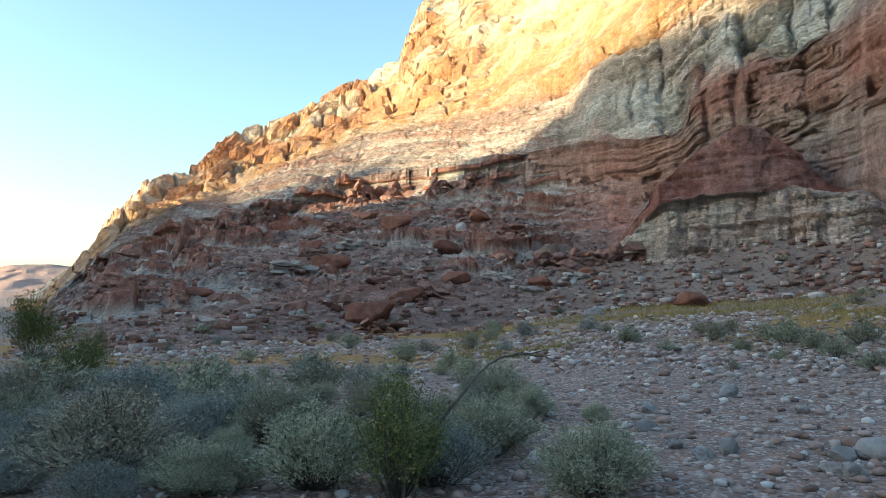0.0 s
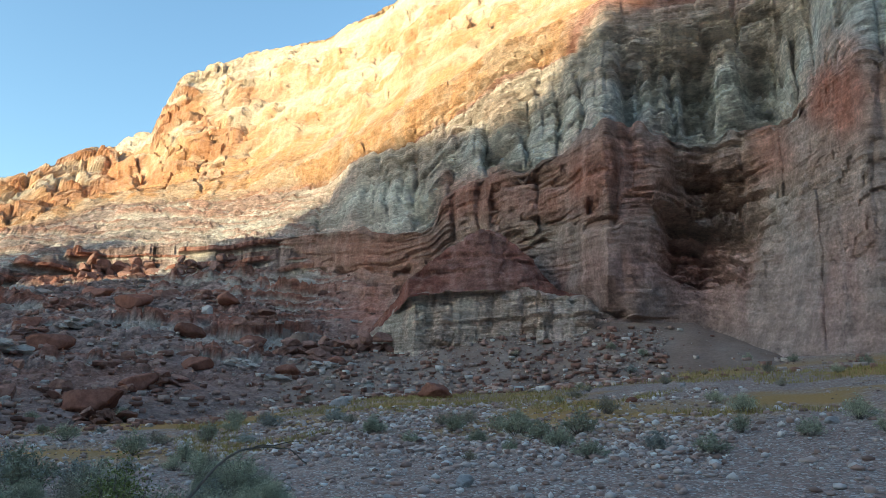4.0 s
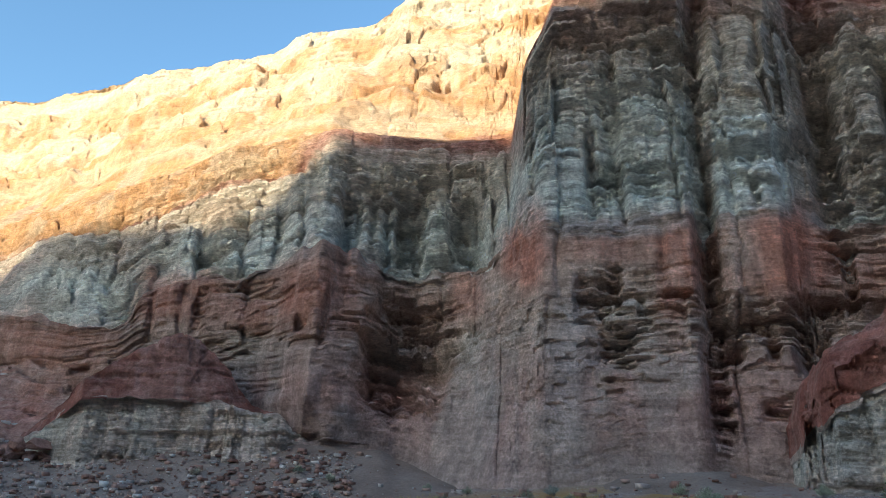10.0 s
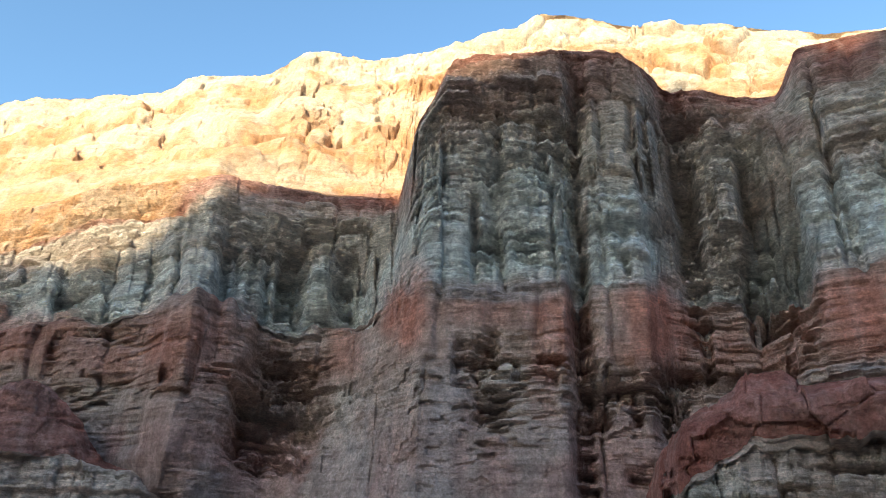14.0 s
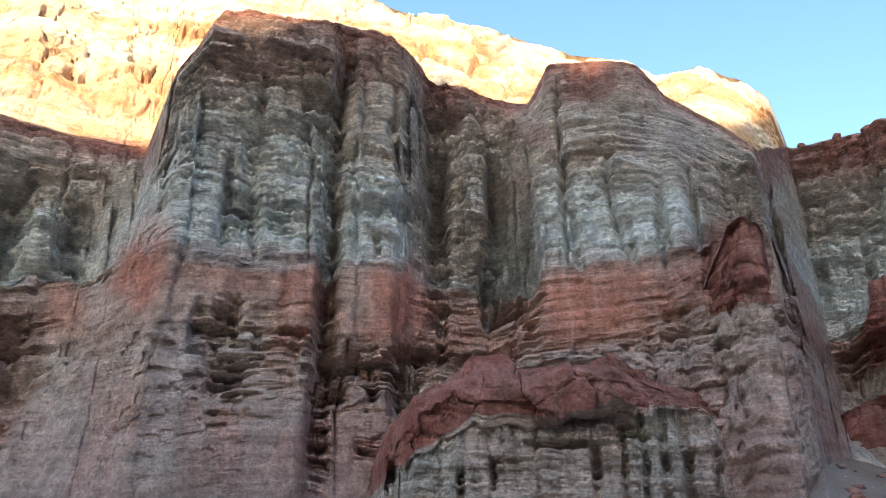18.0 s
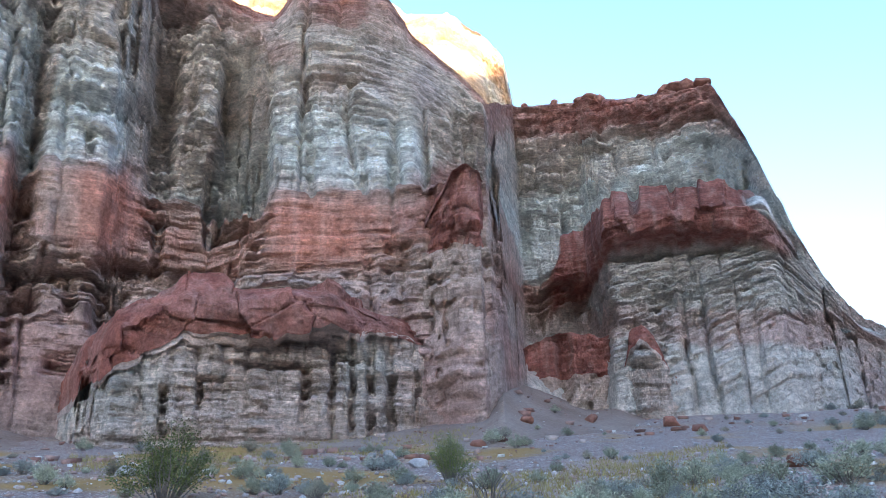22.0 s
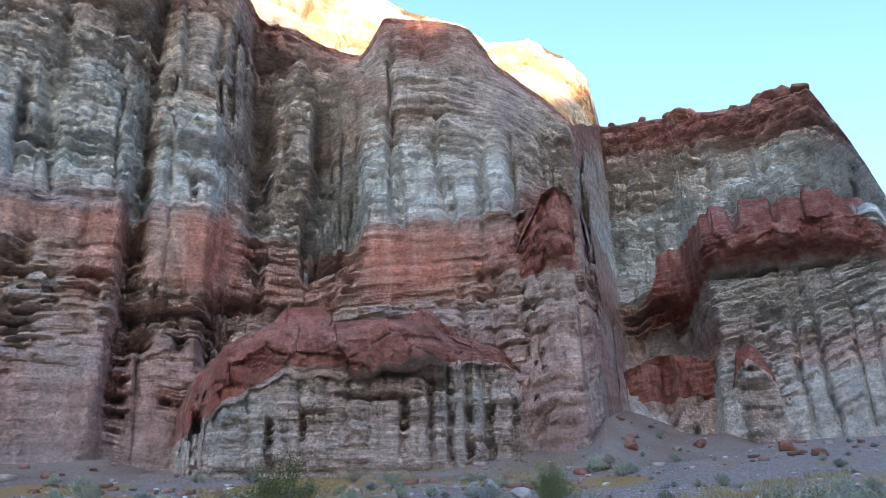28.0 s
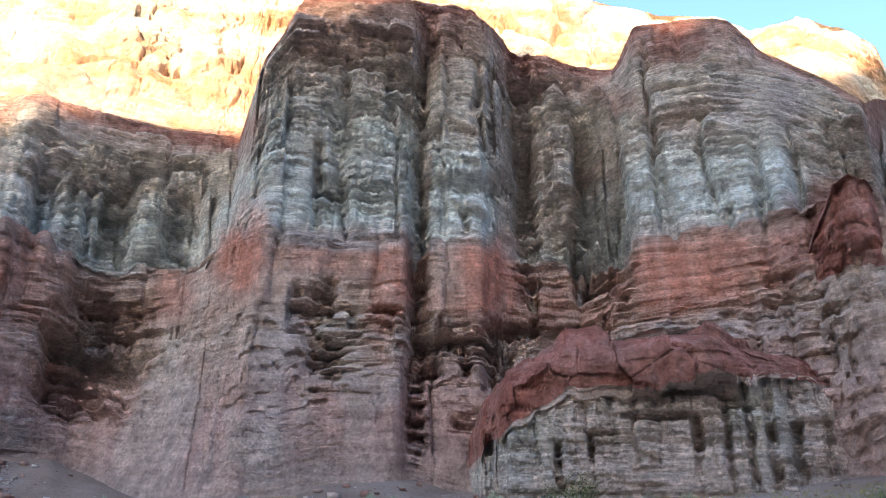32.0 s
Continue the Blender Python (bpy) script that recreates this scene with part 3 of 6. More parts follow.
    for a0, e0, wa, we, k in bulges:
        c = near_patch(az, a0, wa)
        e[:, c] += k * spread(az[None, c], el[:, c], a0, e0, wa, we, 5, warp[:, c], seed + 72) * front[:, c]
    caps = np.zeros_like(D)
    if hill is not None:
        # the headland's overhanging red slab
        slab = red_slab(az, el, warp)
        f1, gap, slab_val = cells(run / 1.9 + 0.5 * warp, Z / 1.2 + 0.4 * warp, seed + 83, 0.95)
        under = smooth(48, 52, az)[None, :] * (1 - smooth(66, 69, az))[None, :] * smooth(along(SLAB_BOT, az) - 1.5, along(SLAB_BOT, az) - 0.9, el) * (1 - smooth(along(SLAB_BOT, az) - 0.3, along(SLAB_BOT, az), el))
        e = e + (slab * (0.85 + 0.4 * rough + 0.5 * slab_val) - 0.5 * under) * (S < 41)
        # broken ledges that crop out of the hillside: red caps over pale undercut beds
        lay = 0
        for size, out, sd in ((1.9, 0.85, 40), (0.85, 0.45, 45)):
            q = (Z + 0.9 * size * vnoise(X * 0.06, Y * 0.06, 0, seed + sd) + 0.05 * X + 0.25 * vnoise(X * 0.5, Y * 0.5, 0, seed + sd + 6)) / size
            i = np.floor(q)
            f = q - i
            f1, gap, val = cells(run / (1.2 * size) + 0.7 * warp, i * 1.7 + 0.5, seed + sd + 1)
            here = smooth(0.0, 0.18, vnoise(X * 0.085 + i * 3.1, Y * 0.085 + i * 7.7, 0.5, seed + sd + 2) + 0.16 * val)
            cap = here * smooth(0.42, 0.50, f) * (1 - smooth(0.70, 0.86, f))
            e = e + hill * (out * cap * (0.75 + 0.35 * val) * smooth(-0.02, 0.10, gap) - 0.35 * out * here * smooth(0.1, 0.2, f) * (1 - smooth(0.40, 0.46, f)))
            caps = np.maximum(caps, cap)
            lay = np.maximum(lay, here * smooth(0.08, 0.16, f) * (1 - smooth(0.42, 0.48, f)))
        caps = caps - lay * (1 - caps)
        f1, gap, val = cells(X * 0.8 + 0.5 * warp, Y * 0.8, seed + 42)
        f1, gap2, val2 = cells(X * 2.1, Y * 2.1, seed + 43)
        e = e + hill * (0.45 * (smooth(0.0, 0.3, gap) - 0.4) * smooth(0.25, 0.9, val) + 0.16 * smooth(0, 0.3, gap2) * val2)
    west = (1 - smooth(-56, -44, az))[None, :] * smooth(34, 42, S) * (1 - smooth(82, 90, S))
    f1, gap, val = cells(run / 1.6 + 0.5 * warp, Z / 2.2 + 0.3 * warp, seed + 48)
    f1, gap2, val2 = cells(run / 0.7 + 0.4 * warp, Z / 0.9, seed + 49)
    e = e + west * (1.5 * (smooth(0.0, 0.2, gap) - 0.7 + 0.6 * val) + 0.35 * val2 * smooth(0, 0.2, gap2))
    e = e * (0.12 + 0.88 * smooth(-84, -75, az))[None, :]
    D2, Z2 = D + nd * e, Z + nz * e
    return D2 * np.sin(A), D2 * np.cos(A), Z2, caps, bed


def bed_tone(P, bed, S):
    """Beds that stand out are paler, those set back darker and browner."""
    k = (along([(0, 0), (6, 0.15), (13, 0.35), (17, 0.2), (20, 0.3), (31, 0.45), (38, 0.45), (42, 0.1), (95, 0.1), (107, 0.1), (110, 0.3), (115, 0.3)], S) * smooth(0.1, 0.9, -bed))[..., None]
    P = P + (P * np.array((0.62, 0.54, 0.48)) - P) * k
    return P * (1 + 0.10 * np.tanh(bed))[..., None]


def red_slab(az, el, warp):
    ragged = 0.35 * vnoise(az * 1.3, 0 * az, 0.5, 431)[None, :] + 0.2 * vnoise(az * 3.1, 0 * az, 0.5, 432)[None, :]
    top, bot = along(SLAB_TOP, az)[None, :] + 0.5 * warp + ragged, along(SLAB_BOT, az)[None, :] + 0.5 * warp + 0.7 * ragged
    return smooth(50, 51, az)[None, :] * (1 - smooth(66.5, 69.5, az))[None, :] * smooth(bot - 0.12, bot + 0.12, el) * (1 - smooth(top - 0.2, top + 0.1, el))


def cliff_paint(X, Y, ZZ, D, Z, S, tint, az, hill, caps):
    """Base colours of the cliffs: the beds, then the red, dark red and washed patches, and the hillside's rubble."""
    P = layer_paint(tint, X, Y, ZZ)
    el = np.degrees(np.arctan2(Z - EYE[2], D))
    run = arc_of(D, S, az)[None, :] + 0 * D
    warp = 0.6 * vnoise(run * 0.3, Z * 0.12, 0, 401) + 0.4 * vnoise(run * 0.9, Z * 0.3, 0, 402)
    patchy = np.clip(0.85 + 0.6 * fbm(run * 0.35, Z * 0.25, 0, 403, 4), 0.25, 1.0)
    drip = np.clip(0.7 + 0.9 * vnoise(run * 0.9, Z * 0.12, 0, 407), 0.2, 1.0)
    front = (S < 41).astype(np.float64)
    for spots, colour, how in ((RED_WEST + RED_EAST, RED, patchy), (DARK, DARK_RED, 0.5 + 0.5 * patchy), (WASHED, WASH, drip)):
        for a0, e0, wa, we, k in spots:
            c = near_patch(az, a0, wa)
            m = (k * spread(az[None, c], el[:, c], a0, e0, wa, we, 4, warp[:, c], 410) * how[:, c] * front[:, c])[..., None]
            P[:, c] += (np.array(colour) - P[:, c]) * m
    # lower layers scaled down by about a quarter towards the west
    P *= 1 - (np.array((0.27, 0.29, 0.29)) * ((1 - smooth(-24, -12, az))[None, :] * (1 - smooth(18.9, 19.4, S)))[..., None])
    # headland: pale columns over the red slab, tan and pink beds below it
    head = (smooth(47.5, 49, az) * (1 - smooth(70, 72, az)))[None, :] * front
    over = head * smooth(along(SLAB_TOP, az), along(SLAB_TOP, az) + 0.25, el + 0.3 * warp) * (1 - smooth(along(CREAM_TOP, az) - 0.4, along(CREAM_TOP, az) + 0.4, el + 0.8 * warp))
    below = head * (1 - smooth(along(SLAB_BOT, az) - 0.3, along(SLAB_BOT, az), el)) * (S > 3)
    for m, colour in ((over * 0.85, CREAM), (below * 0.8, (0.62, 0.57, 0.505)), (red_slab(az, el, 0.6 * warp) * front * 0.95, DARK_RED)):
        P += (np.array(colour) - P) * m[..., None]
    pink = below * smooth(9.0, 9.6, el + 0.5 * warp + 0.12 * (az[None, :] - 60)) * (1 - smooth(11.6, 12.2, el + 0.5 * warp + 0.12 * (az[None, :] - 60)))
    P += (np.array((0.52, 0.31, 0.255)) - P) * (0.65 * pink * patchy)[..., None]
    # hillside: stony ground, red ledges, pale undercut beds
    f1, gap, val = cells(X * 0.8, Y * 0.8, 43)
    f1, gap, val2 = cells(X * 2.1, Y * 2.1, 44)
    g = 0.235 + 0.09 * val + 0.09 * val2 + 0.10 * fbm(X * 0.06, Y * 0.06, 0, 420, 3)
    soil = np.stack([g * 1.25, g * 0.90, g * 0.80], -1)
    soil = soil + (np.array((0.40, 0.195, 0.145)) - soil) * (0.6 * smooth(0.0, 0.4, fbm(X * 0.08, Y * 0.08, ZZ * 0.2, 421, 3)))[..., None]
    soil = soil + (np.array((0.56, 0.52, 0.47)) - soil) * (0.75 * smooth(0.1, 0.4, fbm(X * 0.07 + 40, Y * 0.07, ZZ * 0.22, 423, 3)))[..., None]
    soil = soil + (np.array((0.36, 0.165, 0.12)) - soil) * np.clip(caps, 0, 1)[..., None]
    soil = soil + (np.array((0.60, 0.56, 0.50)) - soil) * (0.7 * np.clip(-caps, 0, 1))[..., None]
    P += (soil - P) * np.clip(1.2 * hill, 0, 1)[..., None]
    # the ridge's red and orange blocks
    west = (1 - smooth(-52, -42, az))[None, :] * smooth(38, 43, S) * (1 - smooth(80, 85, S))
    f1, gap, val = cells(run / 1.6, Z / 2.2, 49)
    P += (np.array((0.50, 0.245, 0.125)) - P) * (west * smooth(0.0, 0.35, fbm(X * 0.09, Y * 0.09, ZZ * 0.16, 424, 3) + 0.25 * val + 0.1))[..., None] * 0.85
    return P


def grid_mesh(name, X, Y, Z, S, rows, cols, soft=False, paint=None):
    r0, r1 = rows
    c0, c1 = cols
    x, y, z, s = (a[r0:r1 + 1, c0:c1 + 1] for a in (X, Y, Z, S))
    h, w = x.shape
    me = bpy.data.meshes.new(name)
    me.vertices.add(h * w)
    me.vertices.foreach_set("co", np.stack([x, y, z], -1).astype(np.float32).ravel())
    i = np.arange(h * w, dtype=np.int32).reshape(h, w)
    q = np.stack([i[:-1, :-1], i[:-1, 1:], i[1:, 1:], i[1:, :-1]], -1).reshape(-1)
    n = (h - 1) * (w - 1)
    me.loops.add(n * 4)
    me.loops.foreach_set("vertex_index", q)
    me.polygons.add(n)
    me.polygons.foreach_set("loop_start", np.arange(0, n * 4, 4, dtype=np.int32))
    me.polygons.foreach_set("loop_total", np.full(n, 4, dtype=np.int32))
    me.update(calc_edges=True)
    me.polygons.foreach_set("use_smooth", np.full(n, soft, dtype=bool))
    rgb = layer_paint(s, x, y, z) if paint is None else paint[r0:r1 + 1, c0:c1 + 1]
    at = me.attributes.new("paint", "FLOAT_COLOR", "POINT")
    at.data.foreach_set("color", np.concatenate([np.clip(rgb, 0, 1), along(BEDDED, s)[..., None]], -1).astype(np.float32).ravel())
    return me


def part_mesh(name, me, material, parent, label=""):
    me.materials.append(material)
    ob = new(name, me)
    ob.parent = parent
    return tagged(ob, label)


# hollows and grooves, smooth stretches, bulges and patches of colour on the cliffs: bearing and height angle of the middle, half width and half height (degrees), depth or strength
WALL_HOLLOWS = [(-12.9, 21.3, 1.17, 2.58, 2.4), (-7.8, 21.5, 1.53, 2.2, 2.4), (-12.8, 11.7, 2.96, 3.08, 2.0), (-12.3, 14, 2.77, 2.14, 1.4),
                (-28.5, 18.1, 0.86, 0.9, 1.6), (-34.2, 14, 0.9, 1.52, 1), (-20.4, 3.8, 1.56, 1.68, 1.6), (-14, 21.6, 0.31, 1.4, 0.8),
                (-23.6, 20.5, 0.34, 2.1, 0.6), (-18.3, 21.8, 0.33, 2.55, 1), (-16.2, 21.6, 0.26, 2.53, 0.7), (-25, 16.3, 2.34, 0.86, 0.8),
                (-28.7, 14, 0.34, 1.52, 0.8), (-15.2, 10.6, 0.3, 1.46, 1.5), (-36.4, 2.9, 0.48, 2.57, 1.2), (-5.8, 22.8, 0.37, 2.43, 1.2)]
BUTTRESS_HOLLOWS = [(2, 26.8, 0.42, 3.27, 0.9), (4.2, 32.9, 0.39, 2.79, 0.8), (3.4, 25.6, 1.33, 1.64, 1.2), (7.3, 25.6, 2.54, 1.53, 0.9),
                    (3.6, 13.1, 1.43, 1.36, 1.1), (3, 17.2, 1.02, 1.5, 0.9), (1.1, 16.5, 0.67, 1.71, 0.6), (8.2, 32.5, 0.51, 3.22, 0.8),
                    (10.1, 31.4, 1.14, 4.3, 1.5), (10.7, 16.7, 0.74, 10.1, 1.3), (8.1, 16.8, 0.9, 0.32, 0.8), (-0.8, 32.2, 0.25, 2.25, 0.6),
                    (-2.8, 26.5, 0.24, 1.95, 0.4)]
PILLAR_HOLLOWS = [(14.8, 26.4, 3.67, 0.56, 1.4), (15.3, 14.8, 3.22, 0.75, 1.7), (17.1, 12.4, 1.04, 1.62, 1.5), (14.8, 8.3, 1.23, 0.69, 0.9),
                  (17, 31.3, 0.29, 4.01, 0.7), (19.7, 27.8, 0.93, 7.96, 2), (14.6, 24.1, 0.28, 1.51, 0.6), (11.9, 13.1, 0.76, 1.45, 1),
                  (14.6, 12.7, 0.42, 1.43, 0.9), (11.3, 14.3, 0.77, 0.51, 0.9), (15.4, 13.5, 1.47, 0.73, 0.9)]
RECESS_HOLLOWS = [(26.1, 23.2, 1.76, 5.47, 2.4), (23.9, 20.5, 0.67, 2.25, 1.4), (21.8, 27, 0.34, 3.55, 0.6), (20, 17.2, 0.42, 2.48, 1),
                  (23.8, 19.6, 0.57, 2.07, 1.8), (25, 27.3, 0.85, 2.57, 1.6), (26.9, 22.8, 0.95, 1.96, 1.2), (19.8, 18.7, 0.67, 1.51, 1),
                  (20, 27.8, 0.95, 3.17, 0.7), (22.7, 13.9, 1.54, 0.86, 0.8), (22.2, 33.4, 3.51, 0.51, 0.8), (27.8, 30.7, 2.49, 0.53, 0.9)]
BLOCK_HOLLOWS = [(31.4, 24, 0.33, 2.07, 0.7), (35.7, 23.3, 0.28, 1.73, 0.6), (38, 23.4, 0.28, 1.51, 0.6), (40.8, 24.1, 0.32, 1.92, 0.7),
                 (46.5, 20.9, 0.39, 5.63, 0.8), (31.1, 27.7, 0.37, 1.61, 0.7), (27.2, 24.1, 0.36, 1.96, 0.8), (38.7, 17.7, 1.01, 0.65, 0.8),
                 (41.4, 14, 1.94, 0.32, 0.5), (43.4, 26.2, 0.23, 2.1, 0.6), (44.6, 23.1, 0.22, 2.11, 0.7), (41.4, 13.9, 0.26, 2.96, 0.4),
                 (41.1, 10.2, 1.9, 0.31, 0.6)]
HEAD_HOLLOWS = [(51.2, 12, 2.22, 1.85, 1.5), (54.7, 13.3, 0.55, 3.03, 1.2), (58.2, 16, 0.99, 0.32, 0.8), (61, 15.9, 4.75, 0.21, 0.8),
                (48.9, 18.3, 0.46, 2.18, 0.9), (52.1, 19.1, 0.34, 1.74, 0.8), (54.8, 19.8, 0.27, 1.73, 0.7), (57.8, 20, 0.27, 1.71, 0.8),
                (60.4, 21.1, 0.33, 2.53, 0.9), (63.5, 21.6, 0.22, 2.5, 0.6), (65.6, 20.5, 0.25, 2.06, 0.7), (46.5, 21.4, 0.47, 4.75, 1.2),
                (54.4, 25.1, 4.23, 0.25, 0.6)]
BASE_GROOVES = [(33.6, 6.9, 0.26, 3.21, 0.6), (35.1, 6.7, 0.26, 3.19, 0.7), (36.5, 6.7, 0.32, 3.19, 0.8), (37.9, 6.4, 0.31, 2.96, 0.8),
                (39.8, 6.4, 0.21, 2.54, 0.5), (35.8, 9.7, 3.34, 0.63, 0.7), (28.9, 8.5, 2.81, 0.25, 0.6), (16.3, 6, 0.4, 3, 0.9),
                (21.4, 5.1, 0.31, 1.62, 0.7), (23.8, 6.1, 0.21, 1.43, 0.4), (31.6, 6.6, 0.34, 2.07, 0.7)]
HOLLOWS = WALL_HOLLOWS + BUTTRESS_HOLLOWS + PILLAR_HOLLOWS + RECESS_HOLLOWS + BLOCK_HOLLOWS + HEAD_HOLLOWS
WALL_BULGES = [(-19.1, 12.8, 3.28, 6.44, 1.8), (-10.6, 21.7, 1.15, 2.83, 1.2), (-38.9, 15.1, 2.23, 2.7, 2.2), (-31, 18.6, 1.14, 1.29, 1),
               (-20.8, 21.6, 2.21, 2.89, 0.8)]
CLIFF_BULGES = [(14.9, 27.8, 3.95, 0.77, 0.7), (23, 27.7, 1.45, 4.76, 1.7), (8.5, 38.3, 9.37, 1.14, 0.9), (29.4, 13, 3.34, 2.15, 0.6),
                (60.3, 17.4, 6, 0.98, 1.6), (52.6, 15.1, 2.14, 1.31, 1.4), (56.2, 26.8, 9.58, 0.94, 0.7)]
BULGES = WALL_BULGES + CLIFF_BULGES
CALM = [(-4.1, 10.8, 5.34, 10.63, 0.5), (-18.9, 10.1, 2.83, 2.12, 0.6), (-0.9, 9.7, 2.54, 4.04, 0.6), (8.3, 10.4, 2.57, 5.92, 0.6),
        (32.1, 18.3, 4.47, 3.16, 0.65), (44.4, 10.8, 1.75, 6.57, 0.6), (15.6, 18.7, 3.05, 2.97, 0.6), (0.7, 8.7, 1.84, 4.41, 0.7),
        (56.3, 12.5, 1.75, 2.37, 0.4), (40.6, 30, 4.8, 2.7, 0.7), (-2.1, 24.4, 1.95, 1.48, 0.6)]
RED_WEST = [(-19.7, 16.1, 3.44, 2.95, 0.9), (-8.1, 17, 1.23, 1.77, 0.5), (-3, 20.6, 1.31, 3.32, 0.85), (-30.2, 14.9, 3.26, 1.74, 0.7),
            (-39.2, 10, 5.25, 2.17, 0.75), (-50, 9.9, 3.44, 0.73, 0.9), (-56.3, 8.3, 1.77, 1, 0.8), (-40.8, 6.1, 4.29, 1.94, 0.6),
            (-25.3, 14.4, 2.1, 1.08, 0.5)]
RED_EAST = [(-3.7, 20.3, 1.82, 1.93, 0.85), (4.2, 20.6, 5.8, 1.19, 0.5), (8.4, 19.1, 1.65, 3.34, 0.9), (16.5, 19.2, 2.47, 2.9, 1),
            (21.4, 17, 1.35, 1.43, 0.45), (32.3, 18.7, 4.7, 3.25, 0.95), (25.1, 15.5, 1.68, 1.79, 0.5), (12.8, 17.5, 1.11, 0.85, 0.4),
            (41.1, 19.1, 3.56, 1.29, 0.8), (48.1, 15.3, 1.64, 1.03, 0.5), (49.8, 8.6, 2.49, 1.38, 0.6), (63, 10.2, 6.99, 1.25, 0.35)]
DARK = [(7.4, 37.9, 10.92, 1.77, 0.45), (24, 35.2, 5.69, 1.3, 0.5), (27.7, 32.3, 2.65, 0.89, 0.5), (42.5, 21.9, 2.47, 1.6, 0.9), (41.1, 19.5, 3.13, 1.29, 0.7), (60.7, 17.3, 5.88, 1.02, 1), (52.8, 15.1, 2.14, 2.18, 1),
        (56.5, 26.4, 9.66, 0.94, 0.9), (33, 35.9, 2.54, 1.4, 0.9), (-6.8, 29.4, 3.38, 1.7, 0.7), (48.1, 14.4, 1.13, 1.31, 0.5)]
WASHED = [(3.7, 22.1, 5.87, 0.68, 0.9), (37.3, 30.1, 1.35, 2.52, 0.5), (41.1, 29.8, 1.44, 1.66, 0.7), (-17.7, 6.5, 2.25, 1.05, 0.7),
          (-6.5, 10.4, 0.72, 6.83, 0.5), (-4.4, 8.3, 0.51, 6.69, 0.4), (-0.2, 12.2, 1.73, 5.78, 0.5), (0.5, 9.8, 1.85, 4.06, 0.4),
          (57, 7.1, 3.18, 2.95, 0.6), (56.5, 11.9, 1.09, 1.72, 0.5), (33.9, 14.2, 5.57, 0.86, 0.7), (34.4, 12.3, 1.21, 1.5, 0.8),
          (32.5, 15, 3.34, 0.37, 0.6)]
# the headland's red slab and the top of the pale beds over it: bearing, height angle
SLAB_TOP = [(50.4, 14.3), (52.1, 16.4), (55.4, 18.5), (58.1, 18.2), (62.5, 18.6), (65.9, 17.8), (68, 16.4), (70.3, 14)]
SLAB_BOT = [(50.3, 12.1), (53.2, 12.7), (55.4, 16.3), (57.9, 16.4), (62.3, 16.4), (65.7, 15.8), (68, 14.7)]
CREAM_TOP = [(46.2, 20.5), (49, 20.9), (51.9, 21.7), (56, 21.9), (59.8, 23.2), (63.1, 24.3), (66.1, 23.3)]
DARK_RED, WASH = (0.33, 0.125, 0.095), (0.50, 0.42, 0.40)
D, Z, S = sheet_arrays(RINGS, AZ)
tint = S + along([(0, 0), (20, 0.4), (34, 0.8), (45, 4.0), (79, 4.0)], S) * fbm(D * np.sin(np.radians(AZ)) * 0.05, D * np.cos(np.radians(AZ)) * 0.05, Z * 0.08, 77, 4)
k_ = along([(-45, 1.0), (-6, 1.0), (-3, 0.72), (10.5, 0.78), (11.5, 1), (86, 1)], AZ)[None, :]
o_ = along([(10.4, 0), (11.2, 8), (12, 1), (16.6, 1), (17.8, 8), (23.2, 8), (24.4, 0), (40, 0), (42, 5), (46, 5), (48, 0), (86, 0)], AZ)[None, :]
pale_zone = smooth(19.9, 20.6, S) * (1 - smooth(33.2, 34.4, S))
tint = tint + pale_zone * (np.clip(20.3 + (tint - 20) * k_ + o_, 20.3, 33.5) - tint)
tint = tint + (1 - smooth(-25, -20, AZ))[None, :] * smooth(32.2, 33.4, S) * (1 - smooth(39, 41, S)) * (42.5 - tint)
HILL = (1 - smooth(-46, -38, AZ))[None, :] * (smooth(0.2, 2, S) * (1 - smooth(14.2, 15.2, S - 4.6 * (1 - smooth(-47, -41, AZ))[None, :])) + 0.6 * smooth(19, 20, S) * (1 - smooth(33, 36, S))) + 0.35 * smooth(70, 74, AZ)[None, :] * smooth(0.5, 3, S) * (1 - smooth(36, 39, S))
X, Y, ZZ, CAPS, HARD = carve(D, Z, S, AZ, 1, 1.0, HOLLOWS, BULGES, HILL)
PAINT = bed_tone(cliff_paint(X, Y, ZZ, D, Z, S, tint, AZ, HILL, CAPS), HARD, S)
row = np.cumsum([0] + [r[3] for r in RINGS[:-1]])
FORMATIONS = [("spur_slope", -86, -72, "low rubble spur at the end of the ridge"),
              ("rock_slope", -72, -45, "rubble-strewn red and pale hillside under the ridge"),
              ("cliff_wall", -45, -5.0, "banded cliff wall with pale fluted columns over red ledge"),
              ("cliff_buttress", -5.0, 10.6, "tall fluted sandstone buttress with red band and dark cap"),
              ("cliff_pillar", 10.6, 17.6, "banded sandstone pillar beside the buttress"),
              ("cliff_recess", 17.6, 26.4, "shaded recess of fluted tan cliff"),
              ("cliff_block", 26.4, 47.4, "broad banded cliff block with pale columns over red bed"),
              ("cliff_headland", 47.4, 72.4, "banded cliff headland with red rim against the sky"),
              ("scree_slope", 72.4, 86, "grey scree slope below the headland")]
STRATA = [("talus", 0, 1, "dusty mauve talus"), ("lower_wall", 1, 2, "pinkish tan smooth wall"), ("red_band", 2, 4, "brick-red mudstone bed"),
          ("pale_columns", 4, 5, "fluted cream sandstone"), ("cap", 5, 7, "dark red ledges")]
